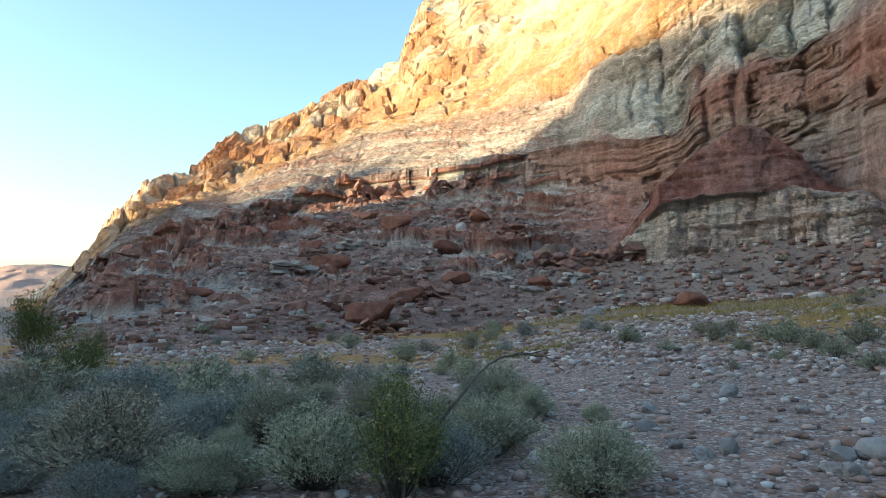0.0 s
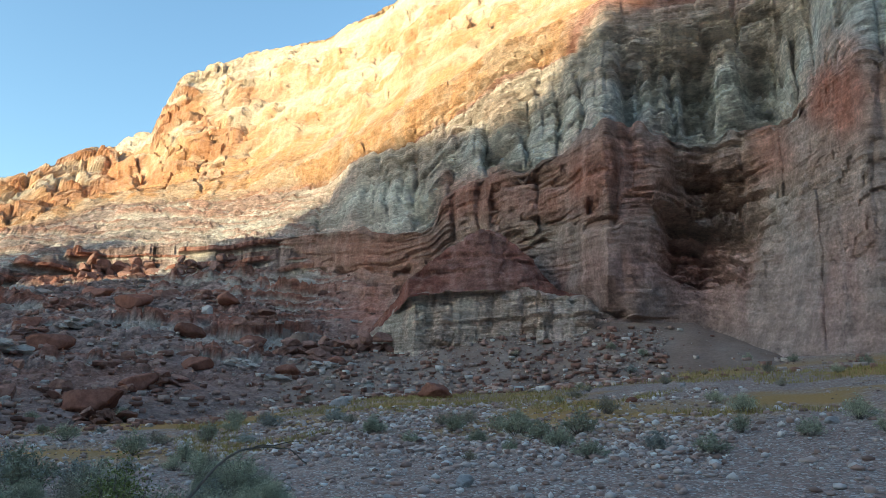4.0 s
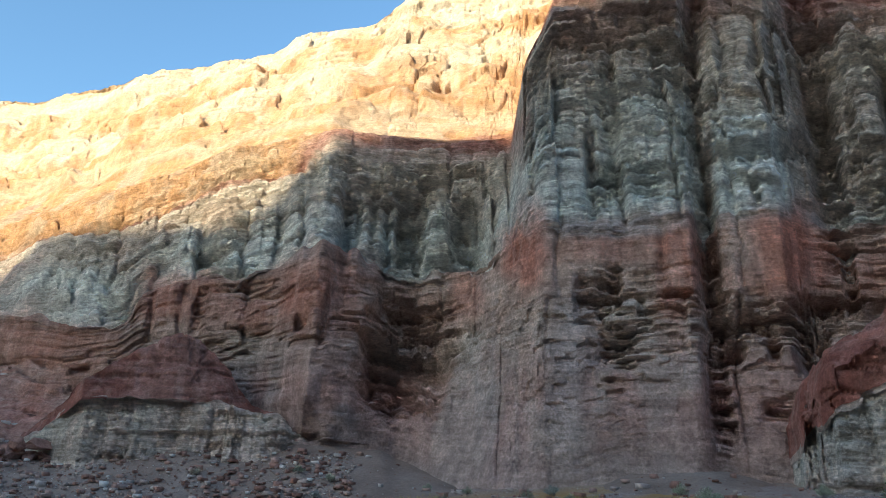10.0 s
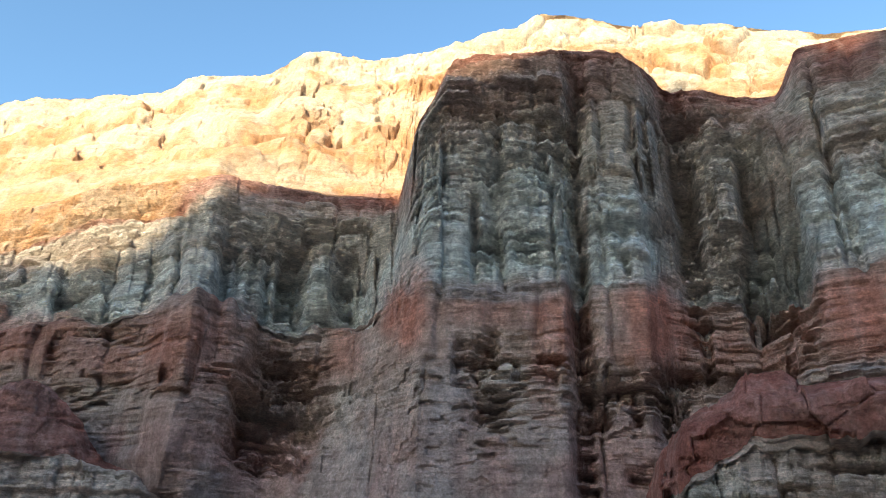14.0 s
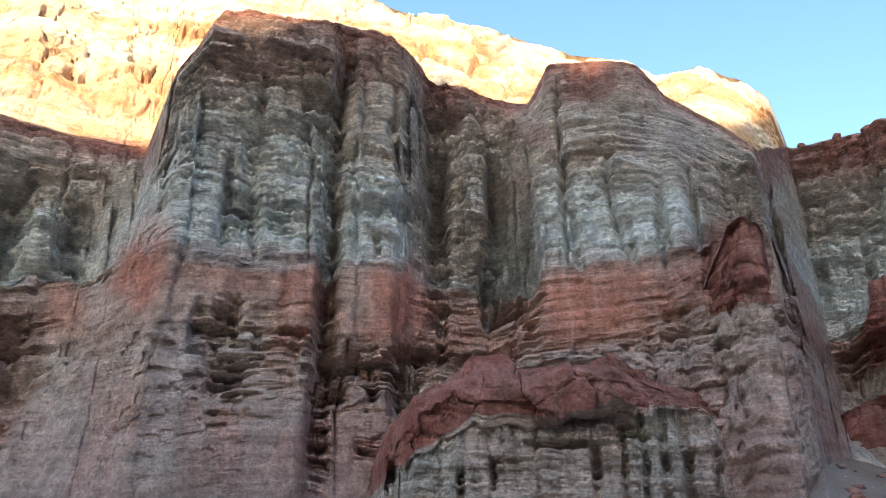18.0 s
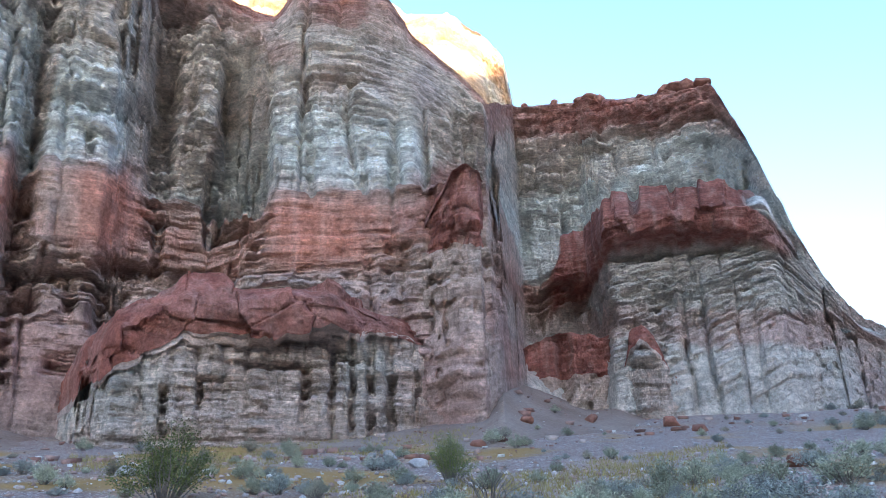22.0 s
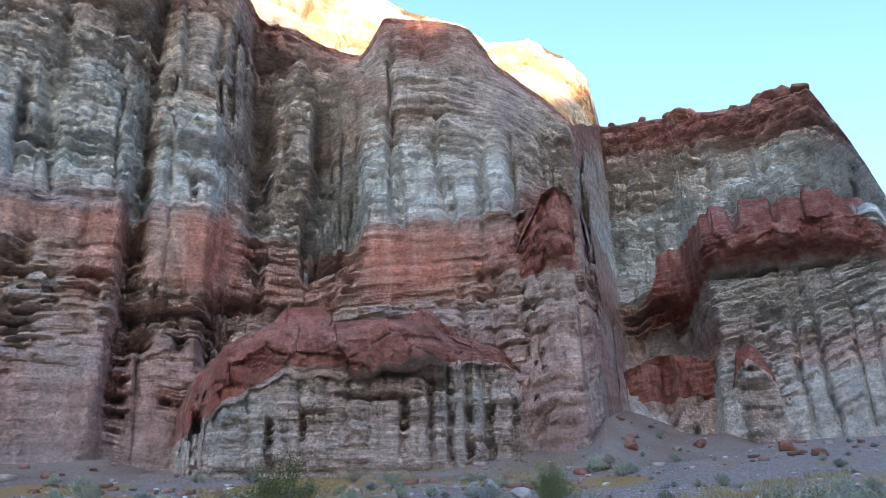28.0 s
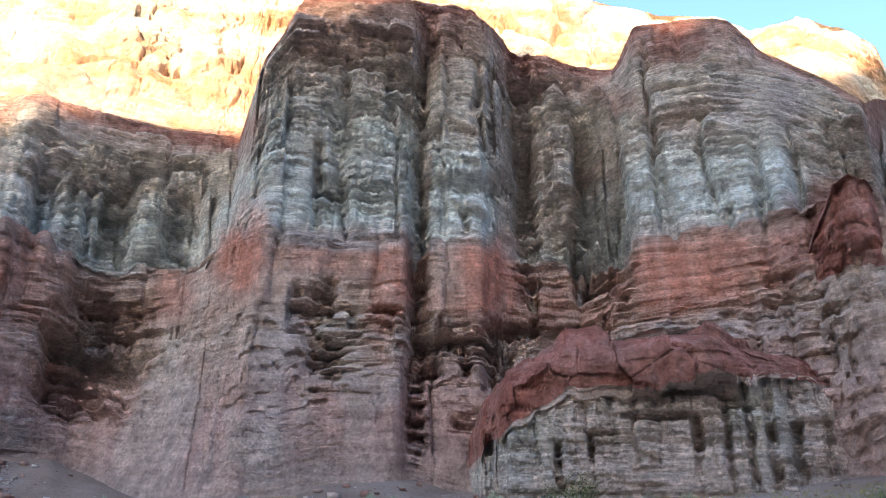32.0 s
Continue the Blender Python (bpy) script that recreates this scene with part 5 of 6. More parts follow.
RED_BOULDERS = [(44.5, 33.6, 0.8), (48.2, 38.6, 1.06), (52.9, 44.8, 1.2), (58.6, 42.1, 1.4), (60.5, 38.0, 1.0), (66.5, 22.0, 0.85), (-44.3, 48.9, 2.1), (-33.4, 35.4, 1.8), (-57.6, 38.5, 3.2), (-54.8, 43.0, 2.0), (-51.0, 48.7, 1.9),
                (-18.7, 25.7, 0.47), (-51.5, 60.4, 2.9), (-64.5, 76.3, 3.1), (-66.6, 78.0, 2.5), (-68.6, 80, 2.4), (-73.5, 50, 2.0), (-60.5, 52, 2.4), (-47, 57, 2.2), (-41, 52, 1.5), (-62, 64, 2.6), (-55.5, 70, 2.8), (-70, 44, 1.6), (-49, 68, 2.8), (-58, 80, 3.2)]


def stones(name, label, spots, material, variants, group, squash):
    mes = [stone_mesh(name, 11 * k + variants, 3, squash) for k in range(4)]
    for me in mes:
        me.materials.append(material)
    for i, (az, r, size) in enumerate(spots):
        rnd = random.Random(i * 7 + variants)
        ob = tagged(new(name, mes[i % 4]), label, "rock", group)
        p = spot(az, r)
        ob.matrix_world = Matrix.LocRotScale(p + Vector((0, 0, 0.10 * size)), Euler((rnd.uniform(-0.25, 0.25), rnd.uniform(-0.25, 0.25), rnd.uniform(0, 6.28))),
                                             (size * rnd.uniform(0.95, 1.25), size * rnd.uniform(0.8, 1.05), size * rnd.uniform(0.8, 1.1)))


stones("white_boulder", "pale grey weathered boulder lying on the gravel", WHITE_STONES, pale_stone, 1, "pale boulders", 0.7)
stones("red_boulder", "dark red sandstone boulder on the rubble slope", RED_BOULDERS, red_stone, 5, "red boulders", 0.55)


# blocks left on the cliffs' red rim
rim_meshes = [stone_mesh("rim_block", 60 + k, 3, 0.8, 0.5) for k in range(4)]
for me in rim_meshes:
    me.materials.append(red_stone)
for i, (az, size) in enumerate([(54.2, 1.3), (55.0, 1.7), (55.8, 1.2), (58.9, 1.0), (60.8, 1.3), (61.8, 1.9), (62.8, 2.1), (63.7, 1.9), (52.0, 0.9), (49.4, 0.8), (31.5, 1.8), (33.2, 2.2), (34.8, 1.6), (9.0, 1.0), (14.6, 1.1)]):
    c, q = int(np.searchsorted(AZ, az)), random.Random(i + 900)
    top_row = row[6] - 4 + int(np.argmax(ZZ[row[6] - 4:row[6] + 8, c]))
    ob = tagged(new("rim_block", rim_meshes[i % 4]), "weathered dark red block on the rim of the cliff", "rock", "blocks on the rim")
    ob.matrix_world = Matrix.LocRotScale(Vector((X[top_row, c], Y[top_row, c], ZZ[top_row, c] + 0.05 * size)), Euler((q.uniform(-0.2, 0.2), q.uniform(-0.2, 0.2), q.uniform(0, 6.28))), (size * q.uniform(1.0, 1.5), size, size * q.uniform(0.7, 1.0)))


# broken ledges and slabs that crop out of the hillside
def slab_mesh(seed, pieces=11):
    """A jointed ledge of rock about 1 m long and 1 m high: broken angular blocks bedded side by side in two or three courses."""
    rnd = random.Random(seed)
    bm = bmesh.new()
    courses = 3 if pieces > 6 else 1
    for c in range(courses):
        x = -0.5 + rnd.uniform(0, 0.12) * c
        while x < 0.5 - 0.1 * c:
            w = rnd.uniform(0.22, 0.5) if pieces > 6 else rnd.uniform(0.6, 1.1)
            h = 1.0 / courses
            mid = Vector((x + w / 2, rnd.uniform(-0.10, 0.10) + 0.07 * c, -0.5 + h * (c + 0.5) + rnd.uniform(-0.05, 0.05)))
            half = Vector((w * rnd.uniform(0.55, 0.8), rnd.uniform(0.28, 0.5), h * rnd.uniform(0.5, 0.85)))
            cuts = [(Vector((rnd.gauss(0, 1), rnd.gauss(0, 1), rnd.gauss(0, 0.7))).normalized(), rnd.uniform(0.45, 0.9)) for _ in range(11)]
            made = bmesh.ops.create_icosphere(bm, subdivisions=2, radius=1.0)["verts"]
            for v in made:
                p = v.co.copy()
                p = p / (abs(p.x) ** 7 + abs(p.y) ** 7 + abs(p.z) ** 7) ** (1 / 7)
                for nrm, d in cuts:
                    over = p.dot(nrm) - d
                    if over > 0:
                        p = p - nrm * over
                p = p * (1 + 0.22 * noise.noise(p * 1.7 + mid * 9) + 0.14 * noise.noise(p * 4 + mid * 5))
                v.co = Vector((p.x * half.x, p.y * half.y, p.z * half.z)) + mid
            x += w
    me = bpy.data.meshes.new("rock_slab")
    bm.to_mesh(me)
    bm.free()
    return me


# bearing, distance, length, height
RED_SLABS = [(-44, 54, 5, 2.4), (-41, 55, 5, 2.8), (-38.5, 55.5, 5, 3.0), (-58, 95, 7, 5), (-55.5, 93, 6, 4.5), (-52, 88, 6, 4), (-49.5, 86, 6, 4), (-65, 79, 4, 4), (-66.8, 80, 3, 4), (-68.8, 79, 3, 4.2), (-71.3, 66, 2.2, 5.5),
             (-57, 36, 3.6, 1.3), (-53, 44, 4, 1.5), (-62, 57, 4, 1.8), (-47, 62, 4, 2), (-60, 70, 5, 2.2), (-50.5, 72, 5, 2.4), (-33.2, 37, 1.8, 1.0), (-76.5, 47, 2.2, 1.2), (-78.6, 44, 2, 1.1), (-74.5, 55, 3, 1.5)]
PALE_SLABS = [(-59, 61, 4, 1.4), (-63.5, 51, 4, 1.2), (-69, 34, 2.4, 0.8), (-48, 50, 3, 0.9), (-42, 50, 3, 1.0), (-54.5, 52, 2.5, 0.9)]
slab_meshes = {k: [slab_mesh(500 + 20 * i + j) for j in range(4)] + [slab_mesh(700 + 20 * i + j, 2) for j in range(5)] for i, k in enumerate(("red", "pale"))}
ledge_red = stone_material("ledge_red", (0.20, 0.105, 0.082), (0.40, 0.235, 0.185))
ledge_pale = stone_material("ledge_pale", (0.36, 0.31, 0.275), (0.58, 0.53, 0.475))
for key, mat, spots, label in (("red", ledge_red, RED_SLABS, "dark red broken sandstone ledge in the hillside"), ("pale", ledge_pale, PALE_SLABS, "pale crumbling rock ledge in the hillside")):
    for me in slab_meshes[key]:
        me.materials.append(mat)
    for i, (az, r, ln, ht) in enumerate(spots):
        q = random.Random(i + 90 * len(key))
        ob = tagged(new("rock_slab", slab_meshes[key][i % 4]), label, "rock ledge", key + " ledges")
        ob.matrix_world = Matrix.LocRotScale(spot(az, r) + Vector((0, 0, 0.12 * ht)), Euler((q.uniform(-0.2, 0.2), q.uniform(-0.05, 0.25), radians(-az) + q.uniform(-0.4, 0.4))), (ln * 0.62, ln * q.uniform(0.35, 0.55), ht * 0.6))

# smaller broken slabs strewn between them
q = random.Random(41)
for i in range(110):
    key = "red" if q.random() < 0.75 else "pale"
    az = q.uniform(-78, -38)
    f, b = float(along(LV["foot_d"], az)), float(along(LV["red_d"], az))
    r = f + (b - f) * q.uniform(0.02, 0.95)
    ln = (0.4 + 0.9 * q.random() ** 2) * (0.7 + r / 90)
    ob = tagged(new("rock_slab", slab_meshes[key][4 + q.randrange(5)]), "small broken slab of " + ("dark red" if key == "red" else "pale") + " rock on the hillside", "rock ledge", "small " + key + " slabs")
    ob.matrix_world = Matrix.LocRotScale(spot(az, r) + Vector((0, 0, 0.06 * ln)), Euler((q.uniform(-0.2, 0.2), q.uniform(-0.1, 0.3), radians(-az) + q.uniform(-0.9, 0.9))), (ln, ln * q.uniform(0.5, 0.9), ln * q.uniform(0.28, 0.5)))


# gravel and cobbles, one sheet of countless stones
def scatter_mesh(name, n, seed, pick, size, material, blocky=False):
    rnd = np.random.RandomState(seed)
    base = bmesh.new()
    if blocky:
        bmesh.ops.create_cube(base, size=0.8)
        bmesh.ops.triangulate(base, faces=base.faces)
    else:
        bmesh.ops.create_icosphere(base, subdivisions=1, radius=0.5)
    bv = np.array([v.co[:] for v in base.verts])
    bf = np.array([[v.index for v in f.verts] for f in base.faces])
    base.free()
    pts = pick(rnd, n)
    V, F = [], []
    places = spots_of(pts)
    for i, (az, r) in enumerate(pts):
        s = size(rnd, r)
        v = bv * (1 + 0.35 * rnd.uniform(-1, 1, bv.shape)) * (s * rnd.uniform(0.7, 1.3), s * rnd.uniform(0.6, 1.0), s * rnd.uniform(0.35, 0.7))
        a = rnd.uniform(0, 6.28)
        c, sn = math.cos(a), math.sin(a)
        v = np.stack([v[:, 0] * c - v[:, 1] * sn, v[:, 0] * sn + v[:, 1] * c, v[:, 2]], 1)
        V.append(v + places[i] + (0, 0, 0.12 * s)), F.append(bf + len(bv) * i)
    V, F = np.concatenate(V), np.concatenate(F)
    me = bpy.data.meshes.new(name)
    me.vertices.add(len(V))
    me.vertices.foreach_set("co", V.astype(np.float32).ravel())
    me.loops.add(len(F) * 3)
    me.loops.foreach_set("vertex_index", F.astype(np.int32).ravel())
    me.polygons.add(len(F))
    me.polygons.foreach_set("loop_start", np.arange(0, len(F) * 3, 3, dtype=np.int32))
    me.polygons.foreach_set("loop_total", np.full(len(F), 3, dtype=np.int32))
    me.update(calc_edges=True)
    me.materials.append(material)
    return me


def pebble_material(name, stops):
    m, n, bsdf, add, link = nodes_of(name)
    g = add("ShaderNodeNewGeometry")
    r = ramp(n, stops)
    link(g.outputs["Random Per Island"], r.inputs[0])
    tc, nz = add("ShaderNodeTexCoord"), add("ShaderNodeTexNoise")
    nz.inputs["Scale"].default_value, nz.inputs["Detail"].default_value = 14.0, 5
    link(tc.outputs["Object"], nz.inputs["Vector"])
    mx = add("ShaderNodeMix")
    mx.data_type, mx.blend_type = "RGBA", "OVERLAY"
    mx.inputs["Factor"].default_value = 0.4
    link(r.outputs[0], mx.inputs["A"]), link(nz.outputs["Fac"], mx.inputs["B"])
    link(mx.outputs["Result"], bsdf.inputs["Base Color"])
    bsdf.inputs["Roughness"].default_value = 0.93
    bsdf.inputs["Specular IOR Level"].default_value = 0.2
    return m


pebbles = pebble_material("mixed_pebbles", [(0.0, (0.18, 0.12, 0.10)), (0.25, (0.34, 0.23, 0.19)), (0.5, (0.42, 0.32, 0.285)), (0.72, (0.46, 0.39, 0.36)), (0.92, (0.54, 0.50, 0.475)), (1.0, (0.66, 0.64, 0.62))])
broken_rock = pebble_material("broken_rock", [(0.0, (0.16, 0.085, 0.065)), (0.3, (0.30, 0.165, 0.13)), (0.6, (0.37, 0.25, 0.21)), (0.82, (0.42, 0.34, 0.30)), (1.0, (0.60, 0.56, 0.52))])


def near_wash(rnd, n):
    out = []
    while len(out) < n:
        az, r = rnd.uniform(-84, 84), 3.5 + 26 * rnd.uniform() ** 1.2
        x, y = r * math.sin(radians(az)), r * math.cos(radians(az))
        dense = 0.25 + 0.75 * smooth(-0.2, 0.3, float(vnoise(np.array([x * 0.13]), np.array([y * 0.13]), 0, 81)[0]))
        if rnd.uniform() < dense * (0.22 if az > -12 else 1.0):
            out.append((az, r))
    return out


def hillside(rnd, n):
    out = []
    while len(out) < n:
        az = rnd.uniform(-82, -16) if rnd.uniform() < 0.93 else rnd.uniform(-16, 84)
        f, b = float(along(LV["foot_d"], az)), float(along(LV["red_d" if az < -40 else "base_d"], az))
        out.append((az, f - 4 + (b - f + 3) * rnd.uniform() ** 1.3))
    return out


tagged(new("gravel", scatter_mesh("gravel", 25000, 3, near_wash, lambda q, r: (0.03 + 0.17 * q.uniform() ** 4) * (0.75 + r / 40), pebbles)),
       "mixed grey and red gravel and cobbles on the wash", "gravel", "", "stuff")
tagged(new("rubble", scatter_mesh("rubble", 15000, 4, hillside, lambda q, r: 0.07 + 0.5 * q.uniform() ** 7, broken_rock, True)),
       "broken rock rubble strewn over the slopes", "rubble", "", "stuff")


# ---- dry grass on the flats ----
def grass_mesh(n, seed):
    r_ = np.random.RandomState(seed)
    pts = []
    while len(pts) < n:
        if r_.uniform() < 0.6:
            az, r = r_.uniform(-52, 2), r_.uniform(18, 40)
        else:
            az, r = r_.uniform(16, 62), r_.uniform(15, 38)
        x, y = r * math.sin(radians(az)), r * math.cos(radians(az))
        if float(vnoise(np.array([x * 0.10]), np.array([y * 0.16]), 0, 83)[0]) + 0.4 * float(vnoise(np.array([x * 0.5]), np.array([y * 0.5]), 0, 84)[0]) > 0.12:
            pts.append((az, r))
    base = spots_of(pts)
    V, F = [], []
    for i, p in enumerate(base):
        for k in range(4):
            a = r_.uniform(0, 6.28)
            h, lean = r_.uniform(0.06, 0.22), r_.uniform(0.0, 0.14)
            o = p + (r_.uniform(-0.12, 0.12), r_.uniform(-0.12, 0.12), -0.02)
            w = 0.012
            V += [o - (w * math.cos(a), w * math.sin(a), 0), o + (w * math.cos(a), w * math.sin(a), 0), o + (lean * math.sin(a), lean * math.cos(a), h)]
            F.append((len(V) - 3, len(V) - 2, len(V) - 1))
    me = bpy.data.meshes.new("dry_grass")
    me.from_pydata([tuple(v) for v in V], [], F)
    return me


# ---- shrubs ----
def leaf_material(name, dark, light):
    m, n, bsdf, add, link = nodes_of(name)
    g, oi = add("ShaderNodeNewGeometry"), add("ShaderNodeObjectInfo")
    r = ramp(n, [(0.0, dark), (1.0, light)])
    link(g.outputs["Random Per Island"], r.inputs[0])
    hs, mr = add("ShaderNodeHueSaturation"), add("ShaderNodeMapRange")
    mr.inputs["To Min"].default_value, mr.inputs["To Max"].default_value = 0.75, 1.25
    link(oi.outputs["Random"], mr.inputs["Value"]), link(mr.outputs[0], hs.inputs["Value"])
    link(r.outputs[0], hs.inputs["Color"]), link(hs.outputs[0], bsdf.inputs["Base Color"])
    bsdf.inputs["Roughness"].default_value = 0.8
    bsdf.inputs["Specular IOR Level"].default_value = 0.2
    return m


LEAVES = {"sage": leaf_material("sage_leaf", (0.21, 0.215, 0.15), (0.47, 0.475, 0.345)),
          "blue": leaf_material("grey_leaf", (0.18, 0.19, 0.175), (0.40, 0.42, 0.375)),
          "dry": leaf_material("dry_leaf", (0.18, 0.16, 0.12), (0.40, 0.365, 0.275)),
          "creosote": leaf_material("creosote_leaf", (0.08, 0.10, 0.035), (0.24, 0.26, 0.09))}
gm2 = grass_mesh(9000, 12)
gm2.materials.append(leaf_material("ochre_grass", (0.24, 0.17, 0.055), (0.46, 0.38, 0.15)))
tagged(new("dry_grass", gm2), "short ochre and yellow dry desert grass", "grass", "", "stuff")
twig = stone_material("twig_bark", (0.12, 0.10, 0.085), (0.26, 0.23, 0.20))


def tube(verts, faces, pts, radii, sides=4):
    """Adds a tapering tube along the points."""
    n0 = len(verts)
    for i, (p, rad) in enumerate(zip(pts, radii)):
        ahead = (pts[min(i + 1, len(pts) - 1)] - pts[max(i - 1, 0)]).normalized()
        u = ahead.orthogonal().normalized()
        w = ahead.cross(u)
        for k in range(sides):
            t = 6.2832 * k / sides
            verts.append(p + (u * math.cos(t) + w * math.sin(t)) * rad)
    for i in range(len(pts) - 1):
        for k in range(sides):
            a, b = n0 + i * sides + k, n0 + i * sides + (k + 1) % sides
            faces.append((a, b, b + sides, a + sides))


def shrub_meshes(kind, seed, stems, leaves, height=0.62, big=1.0):
    """A shrub 1 m across: stems fanning from the root and tufts of small leaves along the twigs."""
    rnd = random.Random(seed)
    sv, sf, lv, lf = [], [], [], []
    tips = []
    for _ in range(stems):
        a, lean = rnd.uniform(0, 6.28), rnd.random() ** 0.6
        out = Vector((math.cos(a), math.sin(a), 0)) * 0.5 * lean
        top = height * (1 - 0.55 * lean ** 2) * rnd.uniform(0.7, 1.1)
        if kind == "creosote":
            top *= 1.25
        p0, p1, p2 = Vector((0, 0, -0.05)) + out * 0.1, out * 0.55 + Vector((0, 0, top * 0.5)), out * rnd.uniform(0.9, 1.08) + Vector((0, 0, top))
        p1 += Vector((rnd.uniform(-1, 1), rnd.uniform(-1, 1), 0)) * 0.05
        tube(sv, sf, [p0, p1, p2], [0.009, 0.006, 0.002], 3)
        tips.append((p0, p1, p2))
    for _ in range(leaves):
        p0, p1, p2 = tips[rnd.randrange(stems)]
        t = rnd.uniform(0.30, 1.03) ** 0.7
        c = p0.lerp(p1, t * 2) if t < 0.5 else p1.lerp(p2, t * 2 - 1)
        c = c + Vector((rnd.gauss(0, 1), rnd.gauss(0, 1), rnd.gauss(0, 0.8))) * 0.045
        if c.z < 0.02:
            continue
        d = Vector((c.x * 1.2 + rnd.uniform(-0.9, 0.9), c.y * 1.2 + rnd.uniform(-0.9, 0.9), rnd.uniform(-0.1, 1.0))).normalized()
        side = d.cross(Vector((rnd.gauss(0, 1), rnd.gauss(0, 1), rnd.gauss(0, 1)))).normalized()
        ln, wd = (rnd.uniform(0.018, 0.042) * big, rnd.uniform(0.0022, 0.0042) * big) if kind != "creosote" else (rnd.uniform(0.012, 0.022) * min(big, 1.6), rnd.uniform(0.004, 0.007) * min(big, 1.6))
        n0 = len(lv)
        lv += [c - side * wd * 1.6, c + side * wd * 1.6, c + d * ln]
        lf.append((n0, n0 + 1, n0 + 2))
    mes = []
    for nm, v, f in (("brushwood", sv, sf), ("foliage", lv, lf)):
        me = bpy.data.meshes.new(nm)
        me.from_pydata([tuple(p) for p in v], [], f)
        mes.append(me)
    mes[0].materials.append(twig)
    mes[1].materials.append(LEAVES[kind])
    return mes


SHRUB_LABEL = {"sage": ("sagebrush", "rounded grey-green sagebrush on the gravel"), "blue": ("saltbush", "bluish grey twiggy desert shrub"),
               "dry": ("dry_shrub", "dry brownish desert shrub with bare twigs"), "creosote": ("creosote_bush", "dark olive creosote bush with open branches")}
shrub_kinds = {}
for i, (kind, stems, leaves, ht) in enumerate((("sage", 90, 17000, 0.60), ("blue", 100, 15000, 0.56), ("dry", 110, 12000, 0.58), ("creosote", 44, 9000, 0.75))):
    shrub_kinds[kind] = [shrub_meshes(kind, 100 + 10 * i + k, stems, leaves, ht) for k in range(2)]
    shrub_kinds[kind + "_far"] = [shrub_meshes(kind, 200 + 10 * i + k, stems // 3, leaves // 12, ht, 2.3) for k in range(3)]


def shrub(kind, az, r, size, seed):
    rnd = random.Random(seed)
    size = size * (0.7 if az > 48 else 1.0)
    nm, label = SHRUB_LABEL[kind]
    root = tagged(new(nm), label, "shrub", nm.replace("_", " ") + " on the wash")
    set_ = shrub_kinds[kind if r < (24 if kind == "creosote" else 11.5) else kind + "_far"]
    stems, foliage = set_[seed % len(set_)]
    for pn, me in (("brushwood", stems), ("foliage", foliage)):
        ob = tagged(new(pn, me), "", "", "", "stuff")
        ob.parent = root
    root.matrix_world = Matrix.LocRotScale(spot(az, r, 0.02), Euler((0, 0, rnd.uniform(0, 6.28))), Vector((rnd.uniform(0.95, 1.15), rnd.uniform(0.9, 1.1), rnd.uniform(0.85, 1.15))) * size)


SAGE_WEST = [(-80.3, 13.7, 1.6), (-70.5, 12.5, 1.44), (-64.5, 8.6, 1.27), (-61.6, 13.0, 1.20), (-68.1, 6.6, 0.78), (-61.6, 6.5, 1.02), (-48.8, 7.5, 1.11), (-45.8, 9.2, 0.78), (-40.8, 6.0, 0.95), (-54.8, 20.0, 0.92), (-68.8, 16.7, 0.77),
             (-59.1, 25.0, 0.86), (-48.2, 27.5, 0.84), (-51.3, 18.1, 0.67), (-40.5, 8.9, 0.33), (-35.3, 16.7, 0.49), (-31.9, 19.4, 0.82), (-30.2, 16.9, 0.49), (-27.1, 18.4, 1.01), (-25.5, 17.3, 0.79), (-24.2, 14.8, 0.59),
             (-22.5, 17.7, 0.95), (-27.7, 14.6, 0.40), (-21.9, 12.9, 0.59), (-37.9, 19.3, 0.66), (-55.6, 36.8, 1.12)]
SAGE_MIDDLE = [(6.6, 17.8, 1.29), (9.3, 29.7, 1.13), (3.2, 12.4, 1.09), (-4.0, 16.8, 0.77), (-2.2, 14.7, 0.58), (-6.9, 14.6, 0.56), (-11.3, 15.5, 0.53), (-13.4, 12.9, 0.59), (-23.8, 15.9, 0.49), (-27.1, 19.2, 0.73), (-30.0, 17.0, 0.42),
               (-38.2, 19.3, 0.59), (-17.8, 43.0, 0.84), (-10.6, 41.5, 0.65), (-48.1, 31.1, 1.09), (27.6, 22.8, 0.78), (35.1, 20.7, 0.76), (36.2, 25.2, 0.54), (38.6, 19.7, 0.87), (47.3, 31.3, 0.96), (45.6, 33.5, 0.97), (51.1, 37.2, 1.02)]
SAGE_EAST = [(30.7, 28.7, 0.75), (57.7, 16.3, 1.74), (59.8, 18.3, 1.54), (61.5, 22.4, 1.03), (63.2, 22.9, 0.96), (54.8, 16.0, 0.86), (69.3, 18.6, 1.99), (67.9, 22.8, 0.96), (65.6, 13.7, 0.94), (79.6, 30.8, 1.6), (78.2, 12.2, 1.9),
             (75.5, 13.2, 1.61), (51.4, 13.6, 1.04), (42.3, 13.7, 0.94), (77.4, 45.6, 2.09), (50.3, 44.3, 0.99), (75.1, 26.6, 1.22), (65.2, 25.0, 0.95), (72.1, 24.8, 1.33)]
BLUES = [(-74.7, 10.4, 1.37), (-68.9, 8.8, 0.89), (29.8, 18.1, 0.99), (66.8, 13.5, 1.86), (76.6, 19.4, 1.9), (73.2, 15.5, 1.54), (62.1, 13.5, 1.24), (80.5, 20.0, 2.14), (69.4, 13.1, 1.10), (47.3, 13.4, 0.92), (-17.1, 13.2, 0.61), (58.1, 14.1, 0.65)]
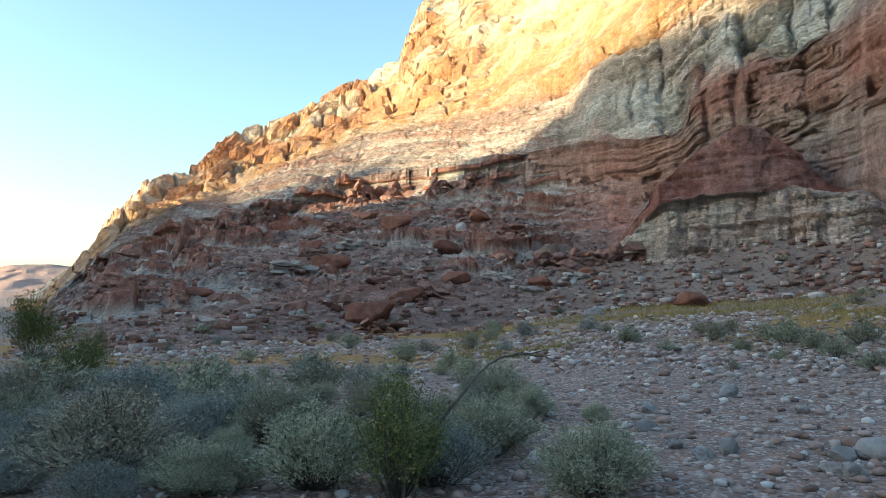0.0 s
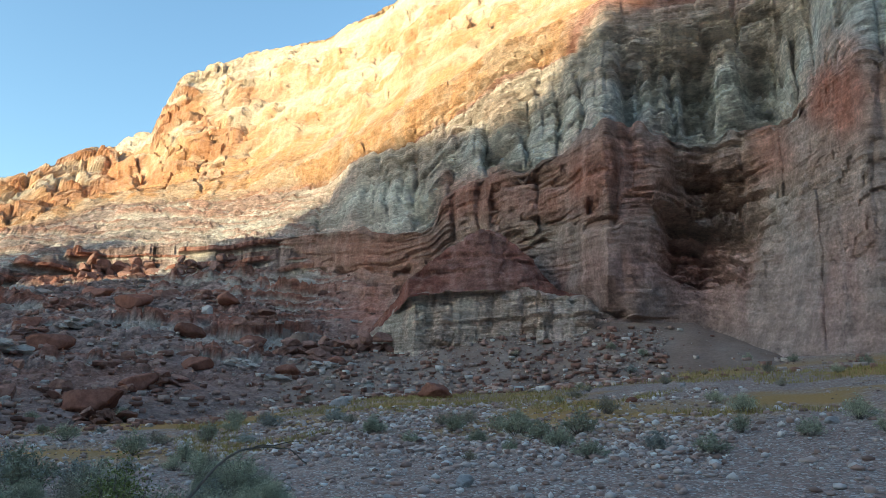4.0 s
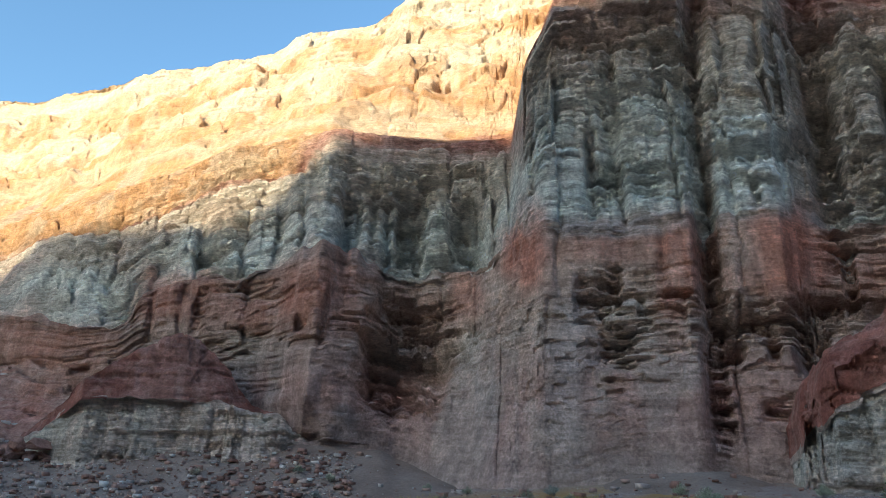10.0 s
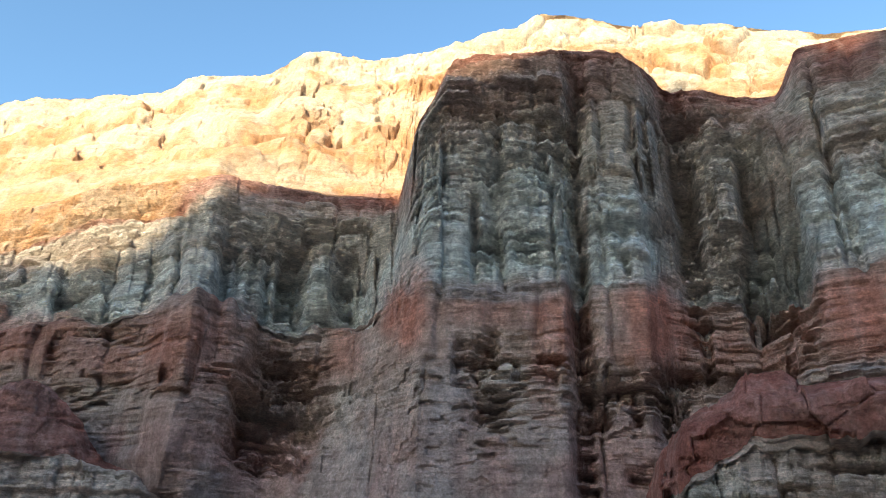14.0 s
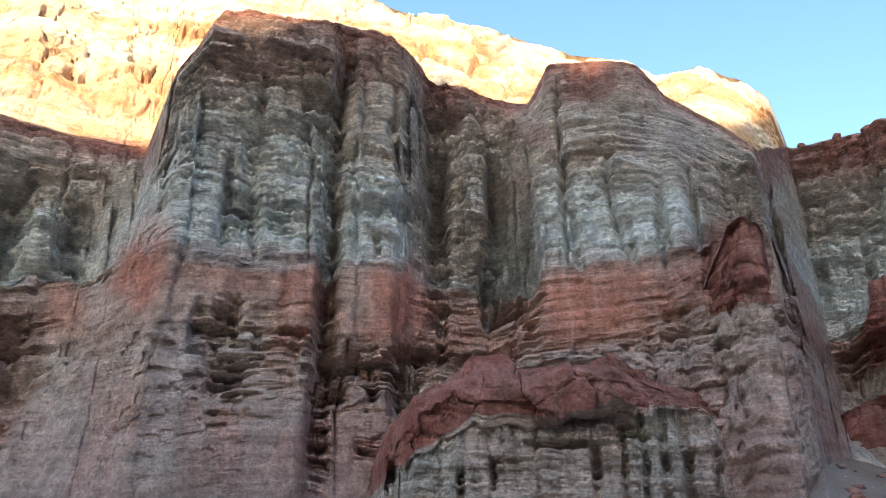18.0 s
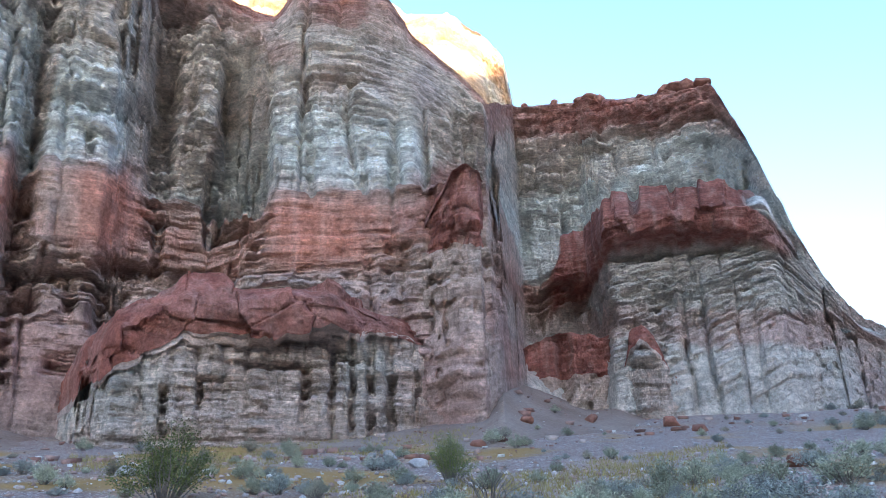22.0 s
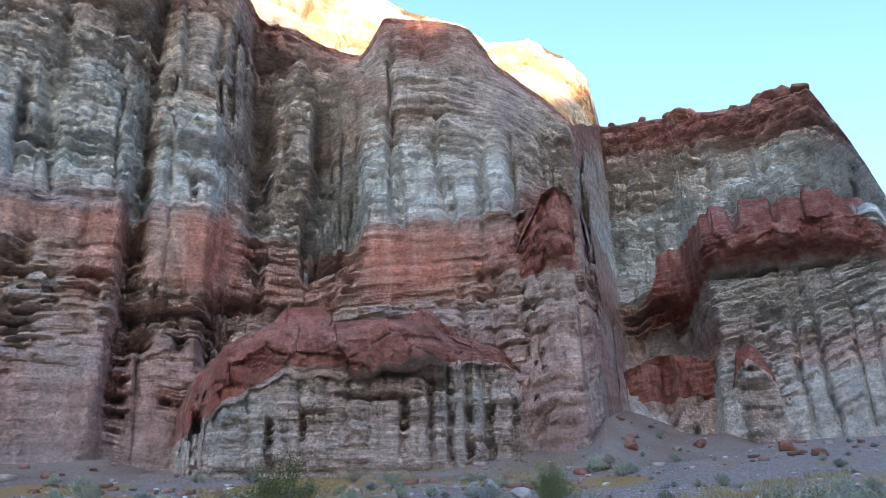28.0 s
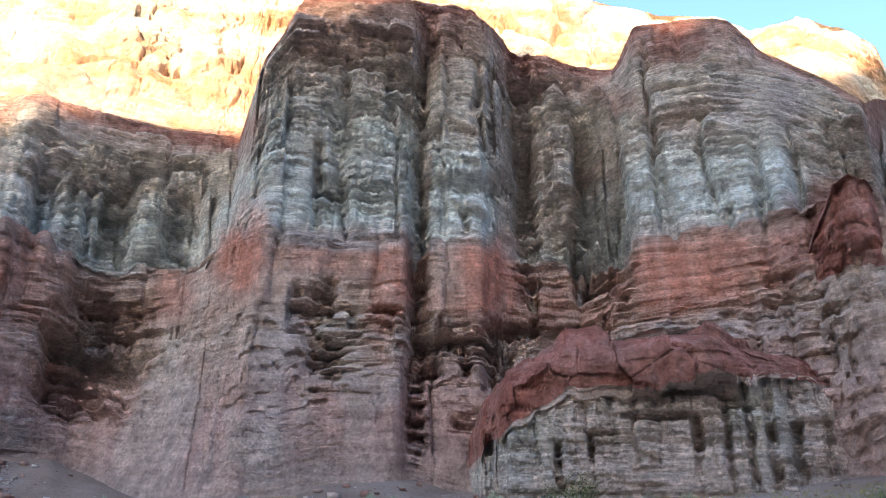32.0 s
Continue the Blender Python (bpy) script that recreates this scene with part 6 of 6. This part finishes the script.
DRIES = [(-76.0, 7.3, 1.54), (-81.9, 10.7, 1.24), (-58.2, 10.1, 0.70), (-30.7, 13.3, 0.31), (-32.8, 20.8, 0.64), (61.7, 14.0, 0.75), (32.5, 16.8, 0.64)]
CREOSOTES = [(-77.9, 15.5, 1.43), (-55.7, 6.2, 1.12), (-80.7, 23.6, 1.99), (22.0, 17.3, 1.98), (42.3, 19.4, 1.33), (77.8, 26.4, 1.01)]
k = 0
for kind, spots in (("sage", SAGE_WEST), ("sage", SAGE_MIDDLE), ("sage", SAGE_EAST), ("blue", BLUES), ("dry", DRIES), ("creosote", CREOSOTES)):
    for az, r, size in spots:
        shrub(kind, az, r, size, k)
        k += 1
# smaller shrubs dotted over the flats and the lower slopes
rnd = random.Random(77)
for i in range(110):
    az = rnd.uniform(-80, -10) if i % 3 == 0 else rnd.uniform(-10, 84)
    f = float(along(LV["foot_d"], az))
    r = rnd.uniform(19, f + 5) if az < 68 else rnd.uniform(24, 62)
    shrub(rnd.choice(("sage", "sage", "blue", "dry")), az, r, rnd.uniform(0.35, 0.9), k)
    k += 1
# the thicket of low bushes west of the viewer
for i in range(64):
    az = -84 + 38 * rnd.random() ** 1.4
    shrub(rnd.choice(("sage", "sage", "blue", "blue", "dry")), az, rnd.uniform(6.2, 16), rnd.uniform(0.45, 1.0), k)
    k += 1


# low scrub dotted over the scree slope
for i in range(46):
    az = rnd.uniform(68, 84)
    shrub(rnd.choice(("sage", "blue", "dry")), az, rnd.uniform(float(along(LV["foot_d"], az)) - 14, float(along(LV["foot_d"], az)) + 26), rnd.uniform(0.7, 1.5), k)
    k += 1


# and the one to the east
for i in range(76):
    az = rnd.uniform(50, 84)
    shrub(rnd.choice(("sage", "sage", "blue", "blue", "dry")), az, rnd.uniform(10.5, 15 + 0.5 * (az - 50)), rnd.uniform(0.6, 1.35), k)
    k += 1
# low mats of scrub between the two
for i in range(44):
    shrub(rnd.choice(("sage", "sage", "blue")), rnd.uniform(6, 56), rnd.uniform(12.5, 26), rnd.uniform(0.35, 0.85), k)
    k += 1


# bare grey branch arching out of the bushes
def bare_branch(name, label, lines):
    root = tagged(new(name), label, "branch")
    for pts, r0 in lines:
        v, f = [], []
        p = [Vector(q) for q in pts]
        fine = []
        for a, b in zip(p, p[1:]):
            fine += [a.lerp(b, t / 4) + Vector((0, 0, 0.012 * math.sin(5 * t + a.x * 9))) for t in range(4)]
        fine.append(p[-1])
        tube(v, f, fine, [r0 * (1 - 0.75 * i / len(fine)) for i in range(len(fine))], 6)
        me = bpy.data.meshes.new("limb")
        me.from_pydata([tuple(q) for q in v], [], f)
        me.polygons.foreach_set("use_smooth", np.ones(len(me.polygons), dtype=bool))
        me.materials.append(twig)
        ob = new("limb", me)
        ob.parent = root


def polar(az, r, z):
    return (r * math.sin(radians(az)), r * math.cos(radians(az)), z)


bare_branch("bare_branch", "bare grey branch arching from the creosote bush", [
    ([polar(-54.5, 6.0, 0.0), polar(-53.6, 6.1, 0.35), polar(-51.5, 6.4, 0.68), polar(-48.5, 6.8, 1.02), polar(-46.8, 7.1, 1.07), polar(-44.2, 7.5, 1.03), polar(-42.8, 7.8, 0.86)], 0.017),
    ([polar(-46.8, 7.1, 1.07), polar(-45.2, 7.2, 1.09), polar(-43, 7.4, 1.10)], 0.007),
    ([polar(-55.2, 5.9, 0.0), polar(-54.6, 6.0, 0.5), polar(-53.5, 6.1, 0.95)], 0.012)])
dead = spot(45.2, 13.5)
lines = []
for i in range(14):
    a, t = rnd.uniform(0, 6.28), rnd.uniform(0.3, 1.0)
    tip = dead + Vector((math.cos(a) * 0.8 * t, math.sin(a) * 0.8 * t, 0.95 - 0.5 * t + rnd.uniform(0, 0.3)))
    mid = dead.lerp(tip, 0.5) + Vector((rnd.uniform(-0.1, 0.1), rnd.uniform(-0.1, 0.1), 0.12))
    lines.append(([tuple(dead), tuple(mid), tuple(tip)], 0.014))
    lines.append(([tuple(mid), tuple(mid.lerp(tip, 0.6) + Vector((rnd.uniform(-0.25, 0.25), rnd.uniform(-0.25, 0.25), 0.12)))], 0.007))
bare_branch("dead_bush", "leafless dark dead bush on the slope", lines)
